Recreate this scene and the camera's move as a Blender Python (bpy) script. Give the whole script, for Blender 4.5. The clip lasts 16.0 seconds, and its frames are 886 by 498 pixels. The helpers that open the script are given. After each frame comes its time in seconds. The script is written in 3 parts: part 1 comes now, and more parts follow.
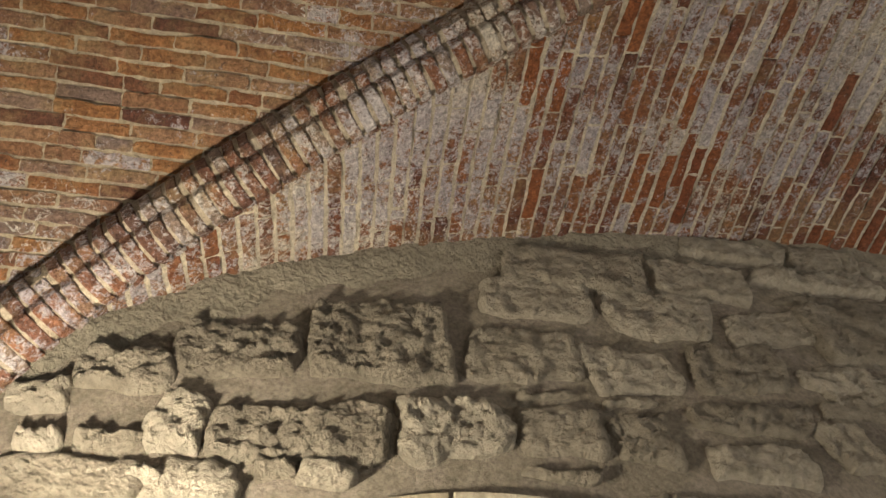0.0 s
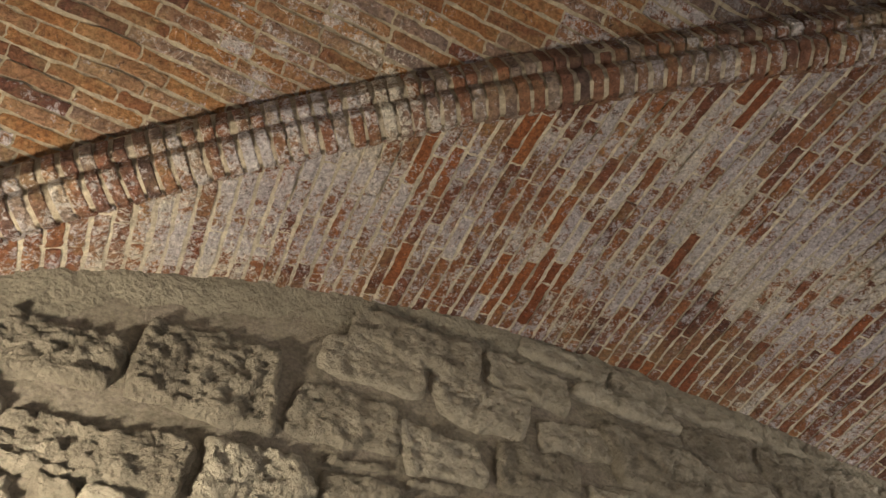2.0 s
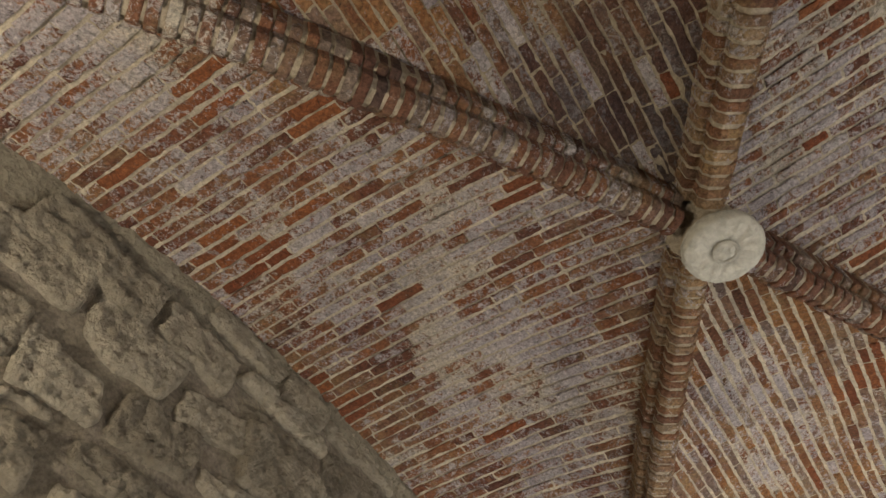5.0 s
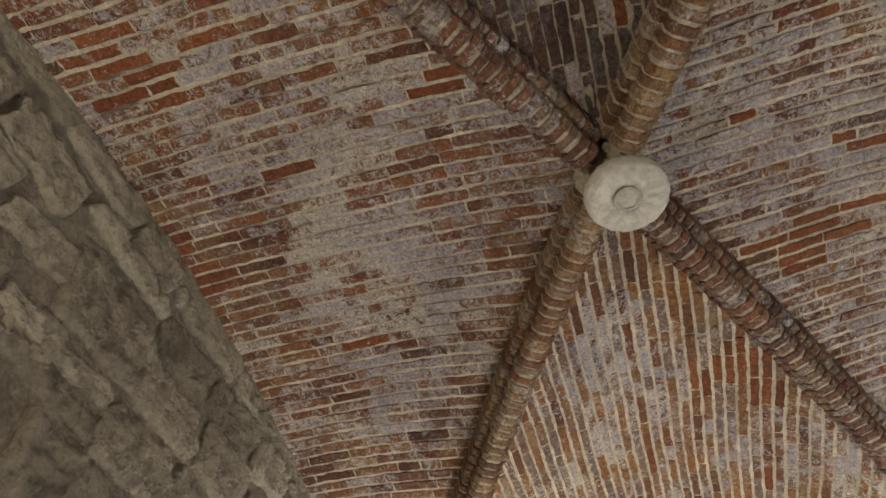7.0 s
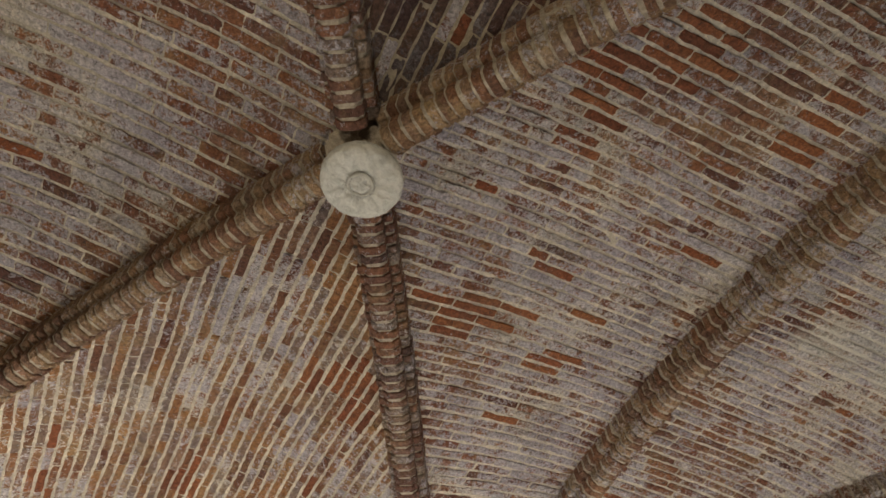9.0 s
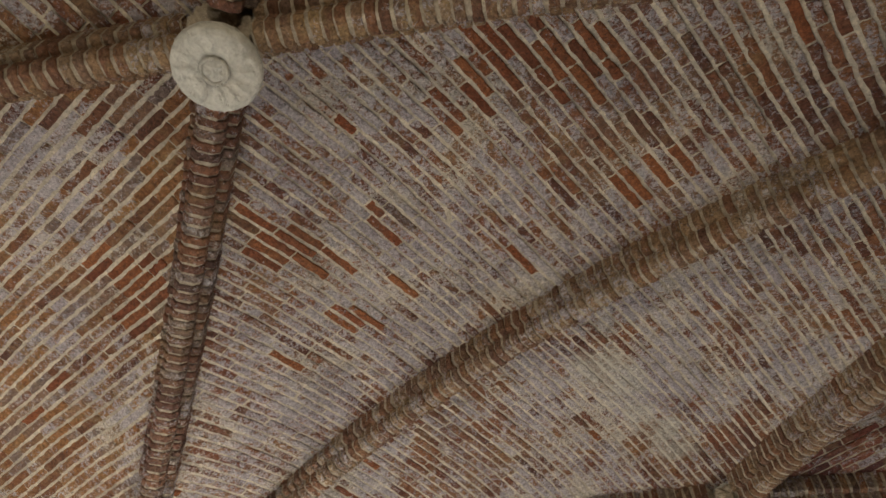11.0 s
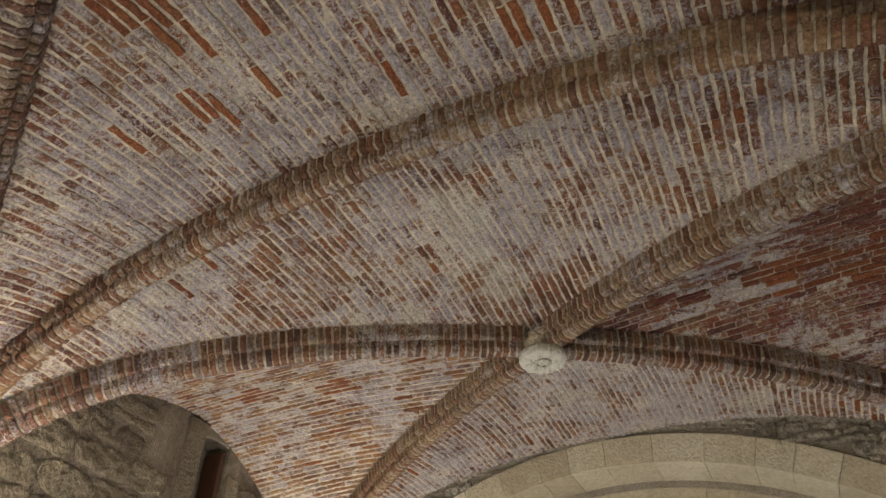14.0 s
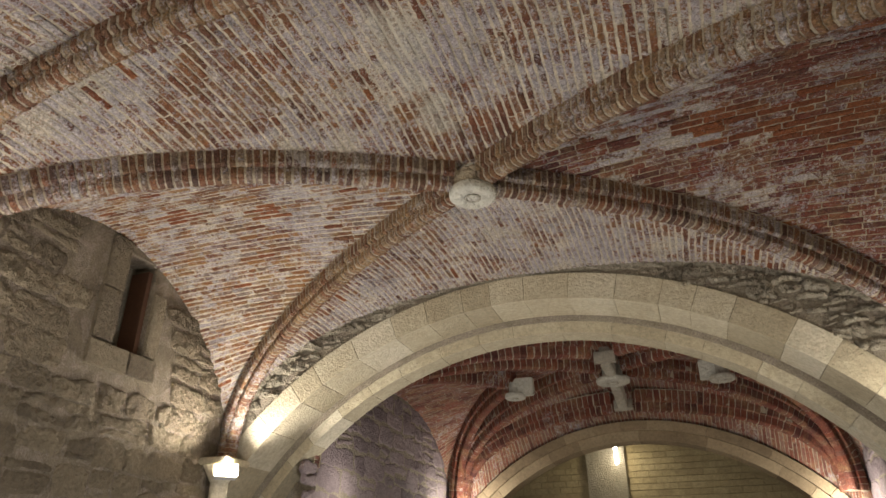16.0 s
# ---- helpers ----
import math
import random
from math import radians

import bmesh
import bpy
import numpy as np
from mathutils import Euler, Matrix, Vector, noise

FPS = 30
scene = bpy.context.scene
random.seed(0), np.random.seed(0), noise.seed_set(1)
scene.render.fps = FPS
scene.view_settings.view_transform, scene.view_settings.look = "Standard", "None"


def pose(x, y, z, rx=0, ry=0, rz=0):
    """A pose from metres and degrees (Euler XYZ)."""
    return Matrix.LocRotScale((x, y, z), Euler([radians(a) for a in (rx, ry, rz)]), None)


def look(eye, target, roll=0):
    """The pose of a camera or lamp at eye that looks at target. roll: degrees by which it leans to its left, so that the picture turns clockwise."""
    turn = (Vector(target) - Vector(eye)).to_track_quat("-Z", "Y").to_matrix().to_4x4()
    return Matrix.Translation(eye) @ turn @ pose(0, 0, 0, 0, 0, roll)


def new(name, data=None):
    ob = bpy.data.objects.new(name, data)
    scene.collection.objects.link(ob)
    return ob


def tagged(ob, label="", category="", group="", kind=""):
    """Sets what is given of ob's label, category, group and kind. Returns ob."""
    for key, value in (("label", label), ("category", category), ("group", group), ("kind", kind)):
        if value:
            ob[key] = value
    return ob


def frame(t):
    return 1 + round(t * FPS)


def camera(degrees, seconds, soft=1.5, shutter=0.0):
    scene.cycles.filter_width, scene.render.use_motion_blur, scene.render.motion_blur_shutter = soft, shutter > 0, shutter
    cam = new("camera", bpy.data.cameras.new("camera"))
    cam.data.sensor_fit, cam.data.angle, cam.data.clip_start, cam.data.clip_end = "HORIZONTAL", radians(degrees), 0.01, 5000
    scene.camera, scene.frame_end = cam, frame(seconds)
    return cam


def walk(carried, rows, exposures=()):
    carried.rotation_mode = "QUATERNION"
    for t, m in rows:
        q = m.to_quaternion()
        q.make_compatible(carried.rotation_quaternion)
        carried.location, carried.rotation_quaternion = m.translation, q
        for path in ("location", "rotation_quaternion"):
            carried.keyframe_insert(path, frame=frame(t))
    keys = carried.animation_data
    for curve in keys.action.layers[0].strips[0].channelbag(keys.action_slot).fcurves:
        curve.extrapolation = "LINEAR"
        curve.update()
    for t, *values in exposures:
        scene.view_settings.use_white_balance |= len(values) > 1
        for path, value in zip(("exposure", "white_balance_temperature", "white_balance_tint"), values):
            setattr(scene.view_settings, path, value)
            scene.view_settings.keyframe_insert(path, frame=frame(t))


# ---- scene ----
cam = camera(67.4, 16.0)
PATH = [
    (0, (-2.009, 0.390, 1.650), (-1.913, 1.157, 2.670), -0.15),
    (0.5, (-1.995, 0.363, 1.639), (-1.851, 1.100, 2.676), 0.03),
    (1, (-1.987, 0.327, 1.640), (-1.792, 1.036, 2.688), -0.05),
    (1.5, (-1.980, 0.289, 1.641), (-1.735, 0.968, 2.698), -0.02),
    (2, (-1.971, 0.246, 1.642), (-1.672, 0.890, 2.707), -0.10),
    (2.5, (-1.958, 0.211, 1.640), (-1.605, 0.812, 2.714), -0.16),
    (3, (-1.932, 0.188, 1.634), (-1.525, 0.739, 2.715), -0.46),
    (3.5, (-1.873, 0.178, 1.632), (-1.411, 0.673, 2.718), -0.51),
    (4, (-1.825, 0.190, 1.621), (-1.312, 0.628, 2.709), -1.12),
    (4.5, (-1.789, 0.191, 1.620), (-1.238, 0.583, 2.706), -1.53),
    (4.7, (-1.779, 0.184, 1.624), (-1.214, 0.560, 2.710), -1.49),
    (6.8, (-1.408, 0.197, 1.611), (-0.724, 0.472, 2.657), 2.72),
    (7, (-1.388, 0.218, 1.617), (-0.689, 0.463, 2.660), 3.18),
    (7.5, (-1.368, 0.247, 1.612), (-0.635, 0.358, 2.655), 3.49),
    (8, (-1.314, 0.206, 1.626), (-0.567, 0.166, 2.665), 2.79),
    (8.5, (-1.279, 0.175, 1.631), (-0.549, 0.009, 2.669), 2.95),
    (9, (-1.270, 0.198, 1.620), (-0.587, -0.098, 2.661), 3.63),
    (9.5, (-1.263, 0.194, 1.601), (-0.629, -0.203, 2.640), 3.68),
    (9.7, (-1.258, 0.190, 1.599), (-0.643, -0.238, 2.636), 3.41),
    (11.8, (-1.159, 0.076, 1.591), (-0.674, -0.564, 2.587), 1.10),
    (12, (-1.161, 0.073, 1.581), (-0.684, -0.588, 2.568), 0.91),
    (12.5, (-1.166, 0.046, 1.574), (-0.702, -0.667, 2.530), 0.57),
    (13, (-1.171, 0.031, 1.564), (-0.716, -0.739, 2.480), 0.49),
    (13.5, (-1.163, 0.000, 1.532), (-0.722, -0.822, 2.408), 0.13),
    (14, (-1.161, -0.015, 1.504), (-0.731, -0.893, 2.330), -0.11),
    (14.5, (-1.165, -0.028, 1.481), (-0.743, -0.966, 2.244), -0.18),
    (15, (-1.173, -0.042, 1.461), (-0.759, -1.030, 2.161), -0.10),
    (15.5, (-1.177, -0.052, 1.444), (-0.777, -1.086, 2.083), -0.14),
    (16, (-1.172, -0.065, 1.448), (-0.787, -1.143, 2.022), -0.26),
]
walk(cam, [(t, look(eye, target, roll)) for t, eye, target, roll in PATH],
     [(0, 0.08), (2, 0.2), (4, 0.2), (8, 0.15), (12.5, 0.08), (16, 0.26)])

# ---- plan: two vaulted bays in a row, arch to a third bay ----
# The plan is drawn in units of 0.64 m, with the floor at -0.75; PLAN carries it to metres.
PLAN = Matrix.Translation((0, 0, 0.48)) @ Matrix.Scale(0.64, 4)
FLOOR = -0.75
W = 5.2                    # half width of the hall
YN, YT, YS = 3.2, -3.1, -9.3   # north wall, transverse rib, south wall
SPR = 3.2                  # springing height
BAY3 = (-10.5, -17.3)      # the bay past the arch
W3 = 4.78                  # its half width
FARW = -21.5
B1, B2, B3 = (0.0, 0.05), (0.0, -6.2), (-0.6, -13.9)

# ---- light ----
world = bpy.data.worlds.new("world")
scene.world = world
world.use_nodes = True
world.node_tree.nodes["Background"].inputs[0].default_value = (1.0, 0.9, 0.78, 1)
world.node_tree.nodes["Background"].inputs[1].default_value = 0.0


def lamp(name, where, watts, colour, radius, aim=None, cone=168):
    data = bpy.data.lights.new(name, "SPOT" if aim else "POINT")
    data.energy, data.color, data.shadow_soft_size = watts, colour, radius
    ob = new(name, data)
    ob.location = PLAN @ Vector(where)
    if aim:
        data.spot_size, data.spot_blend = radians(cone), 0.45
        ob.rotation_euler = Vector(aim).to_track_quat("-Z", "Y").to_euler()
    return ob


GOLD, WARM, COOL = (1.0, 0.89, 0.70), (1.0, 0.94, 0.83), (0.98, 0.99, 1.0)
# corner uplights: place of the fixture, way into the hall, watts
# The last one, south-west, is unseen: added to brighten the rib there.
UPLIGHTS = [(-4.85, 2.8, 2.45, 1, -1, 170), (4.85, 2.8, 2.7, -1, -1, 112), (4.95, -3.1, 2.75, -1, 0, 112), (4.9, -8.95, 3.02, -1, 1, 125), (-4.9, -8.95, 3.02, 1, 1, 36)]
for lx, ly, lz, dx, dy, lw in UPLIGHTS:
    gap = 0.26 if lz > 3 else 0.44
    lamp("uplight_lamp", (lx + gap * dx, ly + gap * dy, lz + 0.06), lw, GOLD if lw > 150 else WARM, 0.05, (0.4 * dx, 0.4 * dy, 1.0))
# unseen fill lights without fixtures, added to brighten the vault crowns
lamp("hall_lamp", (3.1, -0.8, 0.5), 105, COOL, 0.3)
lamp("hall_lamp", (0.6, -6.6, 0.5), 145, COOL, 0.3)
for lx, ly, lw in ((3.5, -11.2, 14), (-4.7, -11.2, 26), (3.5, -16.6, 60), (-4.7, -16.6, 44)):
    lamp("uplight_lamp", (lx, ly, 2.9), lw, WARM, 0.06)
lamp("tube_lamp", (0.2, -20.7, 4.7), 13, (1, 0.88, 0.62), 0.1)

# ---- materials ----


def nodes_of(name, rough=0.9):
    m = bpy.data.materials.new(name)
    m.use_nodes = True
    nt = m.node_tree
    b = nt.nodes["Principled BSDF"]
    b.inputs["Roughness"].default_value = rough
    b.inputs["Specular IOR Level"].default_value = 0.25
    return m, nt, b


def coords(nt):
    return nt.nodes.new("ShaderNodeNewGeometry").outputs["Position"]


def nz(nt, vec, scale, detail=4.0, rough=0.6, distort=0.0):
    n = nt.nodes.new("ShaderNodeTexNoise")
    n.inputs["Scale"].default_value, n.inputs["Detail"].default_value = scale, detail
    n.inputs["Roughness"].default_value, n.inputs["Distortion"].default_value = rough, distort
    nt.links.new(vec, n.inputs["Vector"])
    return n.outputs["Fac"]


def ramp(nt, fac, stops):
    r = nt.nodes.new("ShaderNodeValToRGB")
    e = r.color_ramp.elements
    while len(e) < len(stops):
        e.new(0.5)
    for el, (p, c) in zip(e, stops):
        el.position = p
        el.color = (*c, 1) if len(c) == 3 else (c[0], c[0], c[0], 1)
    nt.links.new(fac, r.inputs["Fac"])
    return r.outputs["Color"]


def mix(nt, fac, a, b, mode="MIX"):
    m = nt.nodes.new("ShaderNodeMix")
    m.data_type, m.blend_type = "RGBA", mode
    for sock, v in ((m.inputs[0], fac), (m.inputs[6], a), (m.inputs[7], b)):
        if isinstance(v, (int, float)):
            sock.default_value = v
        elif isinstance(v, tuple):
            sock.default_value = (*v, 1)
        else:
            nt.links.new(v, sock)
    return m.outputs[2]


def math_node(nt, op, a, b=0.0, clamp=False):
    m = nt.nodes.new("ShaderNodeMath")
    m.operation, m.use_clamp = op, clamp
    for sock, v in ((m.inputs[0], a), (m.inputs[1], b)):
        if isinstance(v, (int, float)):
            sock.default_value = v
        else:
            nt.links.new(v, sock)
    return m.outputs[0]


def bump(nt, bsdf, height, strength, dist):
    b = nt.nodes.new("ShaderNodeBump")
    b.inputs["Strength"].default_value, b.inputs["Distance"].default_value = strength, dist
    nt.links.new(height, b.inputs["Height"])
    nt.links.new(b.outputs["Normal"], bsdf.inputs["Normal"])


def spots(nt, p, places, wobble=0.45):
    """A mask of stained patches: places (x, y, z, radius) of the plan, with ragged edges."""
    n = nt.nodes.new("ShaderNodeTexNoise")
    n.inputs["Scale"].default_value, n.inputs["Detail"].default_value, n.inputs["Roughness"].default_value = 4.5, 6.0, 0.7
    nt.links.new(p, n.inputs["Vector"])
    off = nt.nodes.new("ShaderNodeVectorMath")
    off.operation = "MULTIPLY_ADD"
    off.inputs[1].default_value, off.inputs[2].default_value = (wobble,) * 3, (-wobble / 2,) * 3
    nt.links.new(n.outputs["Color"], off.inputs[0])
    add = nt.nodes.new("ShaderNodeVectorMath")
    nt.links.new(p, add.inputs[0])
    nt.links.new(off.outputs[0], add.inputs[1])
    best = None
    for x, y, z, r in places:
        d = nt.nodes.new("ShaderNodeVectorMath")
        d.operation = "DISTANCE"
        nt.links.new(add.outputs[0], d.inputs[0])
        d.inputs[1].default_value = PLAN @ Vector((x, y, z))
        v = math_node(nt, "SUBTRACT", 1.0, math_node(nt, "DIVIDE", d.outputs["Value"], r * 0.64))
        best = v if best is None else math_node(nt, "MAXIMUM", best, v)
    return best


def brick_material(name, reds, lime=0.5, joined=True, salt=(), plaster=(), soot_shade=(), ochre=0.42):
    """Old hand-made brick: a tone for every piece, a limewash worn off in flecks and patches, chips, salt and soot."""
    m, nt, b = nodes_of(name)
    p = coords(nt)
    if joined:
        rnd = nt.nodes.new("ShaderNodeNewGeometry").outputs["Random Per Island"]
    else:
        rnd = nt.nodes.new("ShaderNodeObjectInfo").outputs["Random"]
    tone = math_node(nt, "ADD", math_node(nt, "MULTIPLY", rnd, 0.72), math_node(nt, "MULTIPLY", nz(nt, p, 1.3, 3.0), 0.3))
    n = len(reds) - 1
    col = ramp(nt, tone, [(0.12 + 0.78 * i / n, c) for i, c in enumerate(reds)])
    fine = nz(nt, p, 42.0, 5.0, 0.7)
    col = mix(nt, 0.6, col, ramp(nt, fine, [(0.3, (0.45,)), (0.68, (1.25,))]), "MULTIPLY")
    # ochre crust and dust
    dust = ramp(nt, nz(nt, p, 5.0, 5.0, 0.7, 0.4), [(0.48, (0.0,)), (0.66, (ochre,))])
    col = mix(nt, dust, col, (0.40, 0.27, 0.13))
    # limewash: broad patches, flecks within a brick, and a share of its own for every brick
    flecks = nz(nt, p, 48.0, 5.0, 0.75, 1.2)
    wash = 0.5
    for field, weight in ((nz(nt, p, 1.1, 4.0, 0.6, 0.4), 1.3), (nz(nt, p, 11.0, 5.0, 0.7, 0.8), 1.6), (flecks, 1.9), (rnd, 0.22)):
        wash = math_node(nt, "ADD", wash, math_node(nt, "MULTIPLY", math_node(nt, "SUBTRACT", field, 0.5), weight))
    cut = 0.95 - 0.9 * lime
    wash = ramp(nt, wash, [(max(0.0, cut - 0.10), (0.0,)), (cut, (0.5,)), (min(1.0, cut + 0.14), (0.9,))])
    pale = ramp(nt, nz(nt, p, 2.6, 4.0), [(0.36, (0.44, 0.395, 0.42)), (0.52, (0.55, 0.505, 0.51)), (0.66, (0.64, 0.575, 0.48))])
    col = mix(nt, wash, col, pale)
    chips = ramp(nt, nz(nt, p, 27.0, 5.0, 0.8, 1.5), [(0.345, (0.85,)), (0.40, (0.0,))])
    col = mix(nt, chips, col, (0.06, 0.04, 0.032))
    soot = ramp(nt, nz(nt, p, 1.7, 4.0), [(0.55, (0.0,)), (0.75, (0.45,))])
    col = mix(nt, soot, col, (0.09, 0.06, 0.05))
    # soot by the boss, with the lack of light there painted in
    if soot_shade:
        col = mix(nt, ramp(nt, spots(nt, p, soot_shade, 0.9), [(0.0, (0.0,)), (0.7, (0.72,))]), col, (0.06, 0.045, 0.05))
    if salt:
        lace = math_node(nt, "ABSOLUTE", math_node(nt, "SUBTRACT", nz(nt, p, 8.0, 4.0, 0.6, 1.5), 0.5))
        lace = math_node(nt, "SUBTRACT", 0.62, math_node(nt, "MULTIPLY", lace, 8.0))
        crust = ramp(nt, math_node(nt, "ADD", math_node(nt, "MULTIPLY", spots(nt, p, salt, 0.6), 0.22), lace), [(0.60, (0.0,)), (0.82, (0.9,))])
        col = mix(nt, crust, col, (0.80, 0.75, 0.67))
    if plaster:
        col = mix(nt, ramp(nt, spots(nt, p, plaster, 0.5), [(0.05, (0.0,)), (0.5, (0.6,))]), col, (0.60, 0.56, 0.47))
    speck = nz(nt, p, 66.0, 4.0, 0.7, 0.6)
    col = mix(nt, 0.9, col, ramp(nt, speck, [(0.3, (0.4,)), (0.5, (0.95,)), (0.7, (1.55,))]), "MULTIPLY")
    nt.links.new(col, b.inputs["Base Color"])
    h = math_node(nt, "ADD", nz(nt, p, 26.0, 7.0, 0.8), math_node(nt, "MULTIPLY", flecks, 0.6))
    bump(nt, b, h, 1.0, 0.048)
    return m


def mortar_material(name, colour, dark, plaster=()):
    m, nt, b = nodes_of(name, 0.95)
    p = coords(nt)
    col = ramp(nt, nz(nt, p, 6.0, 6.0, 0.7), [(0.25, dark), (0.7, colour)])
    col = mix(nt, ramp(nt, nz(nt, p, 1.1, 3.0), [(0.5, (0.0,)), (0.75, (0.5,))]), col, (0.26, 0.21, 0.165))
    col = mix(nt, ramp(nt, nz(nt, p, 5.5, 6.0, 0.75, 0.8), [(0.46, (0.0,)), (0.62, (0.5,))]), col, (0.36, 0.30, 0.25))
    col = mix(nt, 0.7, col, ramp(nt, nz(nt, p, 58.0, 4.0, 0.75), [(0.28, (0.4,)), (0.5, (0.9,)), (0.7, (1.35,))]), "MULTIPLY")
    crack = ramp(nt, nz(nt, p, 30.0, 5.0, 0.75, 1.0), [(0.31, (0.7,)), (0.39, (0.0,))])
    col = mix(nt, crack, col, (0.10, 0.075, 0.055))
    if plaster:
        col = mix(nt, ramp(nt, spots(nt, p, plaster, 0.5), [(0.05, (0.0,)), (0.5, (0.6,))]), col, (0.60, 0.56, 0.47))
    nt.links.new(col, b.inputs["Base Color"])
    bump(nt, b, nz(nt, p, 30.0, 7.0, 0.8), 1.0, 0.03)
    return m


def stone_material(name, light, mid, dark, joined=False, rough_bump=0.03, own=0.35):
    m, nt, b = nodes_of(name, 0.92)
    p = coords(nt)
    rnd = nt.nodes.new("ShaderNodeObjectInfo").outputs["Random"]
    if joined:
        rnd = nt.nodes.new("ShaderNodeNewGeometry").outputs["Random Per Island"]
    tone = math_node(nt, "ADD", math_node(nt, "MULTIPLY", rnd, own), math_node(nt, "MULTIPLY", nz(nt, p, 2.2, 6.0, 0.7), 1.1 - own))
    col = ramp(nt, tone, [(0.25, dark), (0.55, mid), (0.85, light)])
    pit = nz(nt, p, 24.0, 6.0, 0.72, 0.4)
    col = mix(nt, 0.6, col, ramp(nt, pit, [(0.28, (0.42,)), (0.62, (1.0,))]), "MULTIPLY")
    stain = ramp(nt, nz(nt, p, 1.1, 5.0), [(0.56, (0.0,)), (0.78, (0.4,))])
    col = mix(nt, stain, col, dark)
    nt.links.new(col, b.inputs["Base Color"])
    vor = nt.nodes.new("ShaderNodeTexVoronoi")
    vor.inputs["Scale"].default_value, vor.inputs["Detail"].default_value = 34.0, 2.0
    nt.links.new(p, vor.inputs["Vector"])
    h = math_node(nt, "ADD", nz(nt, p, 20.0, 8.0, 0.8), math_node(nt, "MULTIPLY", vor.outputs["Distance"], 0.45))
    bump(nt, b, h, 1.0, rough_bump)
    return m


REDS = [(0.12, 0.05, 0.036), (0.22, 0.082, 0.045), (0.31, 0.125, 0.055), (0.23, 0.11, 0.075), (0.31, 0.155, 0.085), (0.36, 0.17, 0.07)]
WARMREDS = [(0.15, 0.065, 0.045), (0.27, 0.115, 0.052), (0.37, 0.17, 0.065), (0.28, 0.15, 0.09), (0.25, 0.18, 0.155), (0.42, 0.20, 0.07)]
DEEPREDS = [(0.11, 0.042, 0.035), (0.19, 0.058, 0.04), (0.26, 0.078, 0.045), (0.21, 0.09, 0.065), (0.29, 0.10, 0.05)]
# plan places of white salt lace and of the old plaster streak: x, y, z, radius
SALT = [(-3.34, 2.82, 5.10, 0.6), (-3.06, 2.95, 5.21, 0.5), (-3.72, 2.66, 4.92, 0.5), (-2.67, 3.07, 5.32, 0.3), (0.37, -7.11, 5.76, 0.9), (-0.59, -7.59, 5.78, 0.7)]
PLASTER = [(0.06, -4.03, 5.86, 0.34), (0.03, -4.37, 5.86, 0.26), (0.07, -4.76, 5.85, 0.2), (0.08, -5.08, 5.82, 0.16), (0.07, -5.39, 5.79, 0.24)]
M_BRICK = brick_material("vault_brick", REDS, 0.40, salt=SALT)
M_BRICK_GREY = brick_material("vault_brick_grey", REDS, 0.50, salt=SALT, plaster=PLASTER)
# The eastern salt places also paint in the white by the north-east uplight.
M_BRICK_WARM = brick_material("vault_brick_orange", WARMREDS, 0.34, ochre=0.55,
    salt=[(3.79, 1.56, 5.43, 1.1), (3.23, 1.31, 5.52, 0.8), (4.66, 1.72, 5.38, 0.9), (-3.72, 1.86, 5.24, 0.35), (-3.47, 1.50, 5.44, 0.3), (-4.90, 2.76, 4.43, 0.4)], soot_shade=[(-0.69, 0.10, 5.65, 1.3)])
M_BRICK_OLD = brick_material("vault_brick_ochre", WARMREDS, 0.22, ochre=0.55,
    salt=[(3.79, 1.56, 5.43, 1.1), (3.23, 1.31, 5.52, 0.8), (4.66, 1.72, 5.38, 0.9), (-3.72, 1.86, 5.24, 0.35), (-3.47, 1.50, 5.44, 0.3), (-4.90, 2.76, 4.43, 0.4)], soot_shade=[(-0.69, 0.10, 5.65, 1.3)])
# Deep red of its own, kept darker: west-side shade is in it too.
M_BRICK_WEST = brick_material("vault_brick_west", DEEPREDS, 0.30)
M_BARE = brick_material("bare_brick", [(0.19, 0.06, 0.028), (0.28, 0.085, 0.034), (0.34, 0.12, 0.044), (0.24, 0.078, 0.036)], 0.06, ochre=0.1)
M_LIMED = brick_material("limed_brick", REDS, 0.63, salt=SALT, plaster=PLASTER)
# patches of the webs (plan x, y, radius): bricks that shed their lime, and bricks white with it
BARE = [(1.03, -1.09, 0.22), (0.87, -1.42, 0.22), (0.39, -1.57, 0.16), (-1.13, -1.07, 0.28), (-1.44, -1.50, 0.28), (-0.69, -1.25, 0.16), (1.15, -2.10, 0.16), (-1.24, -2.44, 0.16), (-0.12, -2.53, 0.16), (-1.48, 2.66, 0.28), (0.27, 3.04, 0.18), (-1.61, 2.82, 0.19), (-1.29, 2.58, 0.19), (-0.03, 3.09, 0.17), (-1.97, 1.62, 0.16), (-0.81, 0.88, 0.16), (-2.38, 2.04, 0.16), (-1.51, 2.67, 0.26), (-2.62, -6.44, 0.34), (-3.30, -6.67, 0.34), (-3.98, -6.87, 0.34), (4.07, -6.21, 0.29), (2.88, -6.48, 0.23), (2.07, -0.67, 0.16), (2.18, -0.63, 0.37), (4.20, 0.18, 0.23)]
LIMED = [(-0.84, 1.55, 1.1), (0.18, 1.81, 0.9), (0.95, 1.48, 0.6), (-1.60, 0.98, 0.5), (0.22, -2.01, 1.5), (1.64, -2.45, 1.3), (-0.88, -2.58, 1.0), (0.70, -3.95, 1.3), (2.04, -4.24, 1.2), (-1.11, -3.95, 1.0), (-1.01, -8.01, 1.4), (1.44, -7.94, 1.5), (0.17, -7.47, 1.2), (2.49, 0.17, 0.6), (1.62, 0.39, 0.5), (2.46, -6.27, 1.4), (3.94, -6.93, 1.0), (-1.95, -6.12, 0.8)]
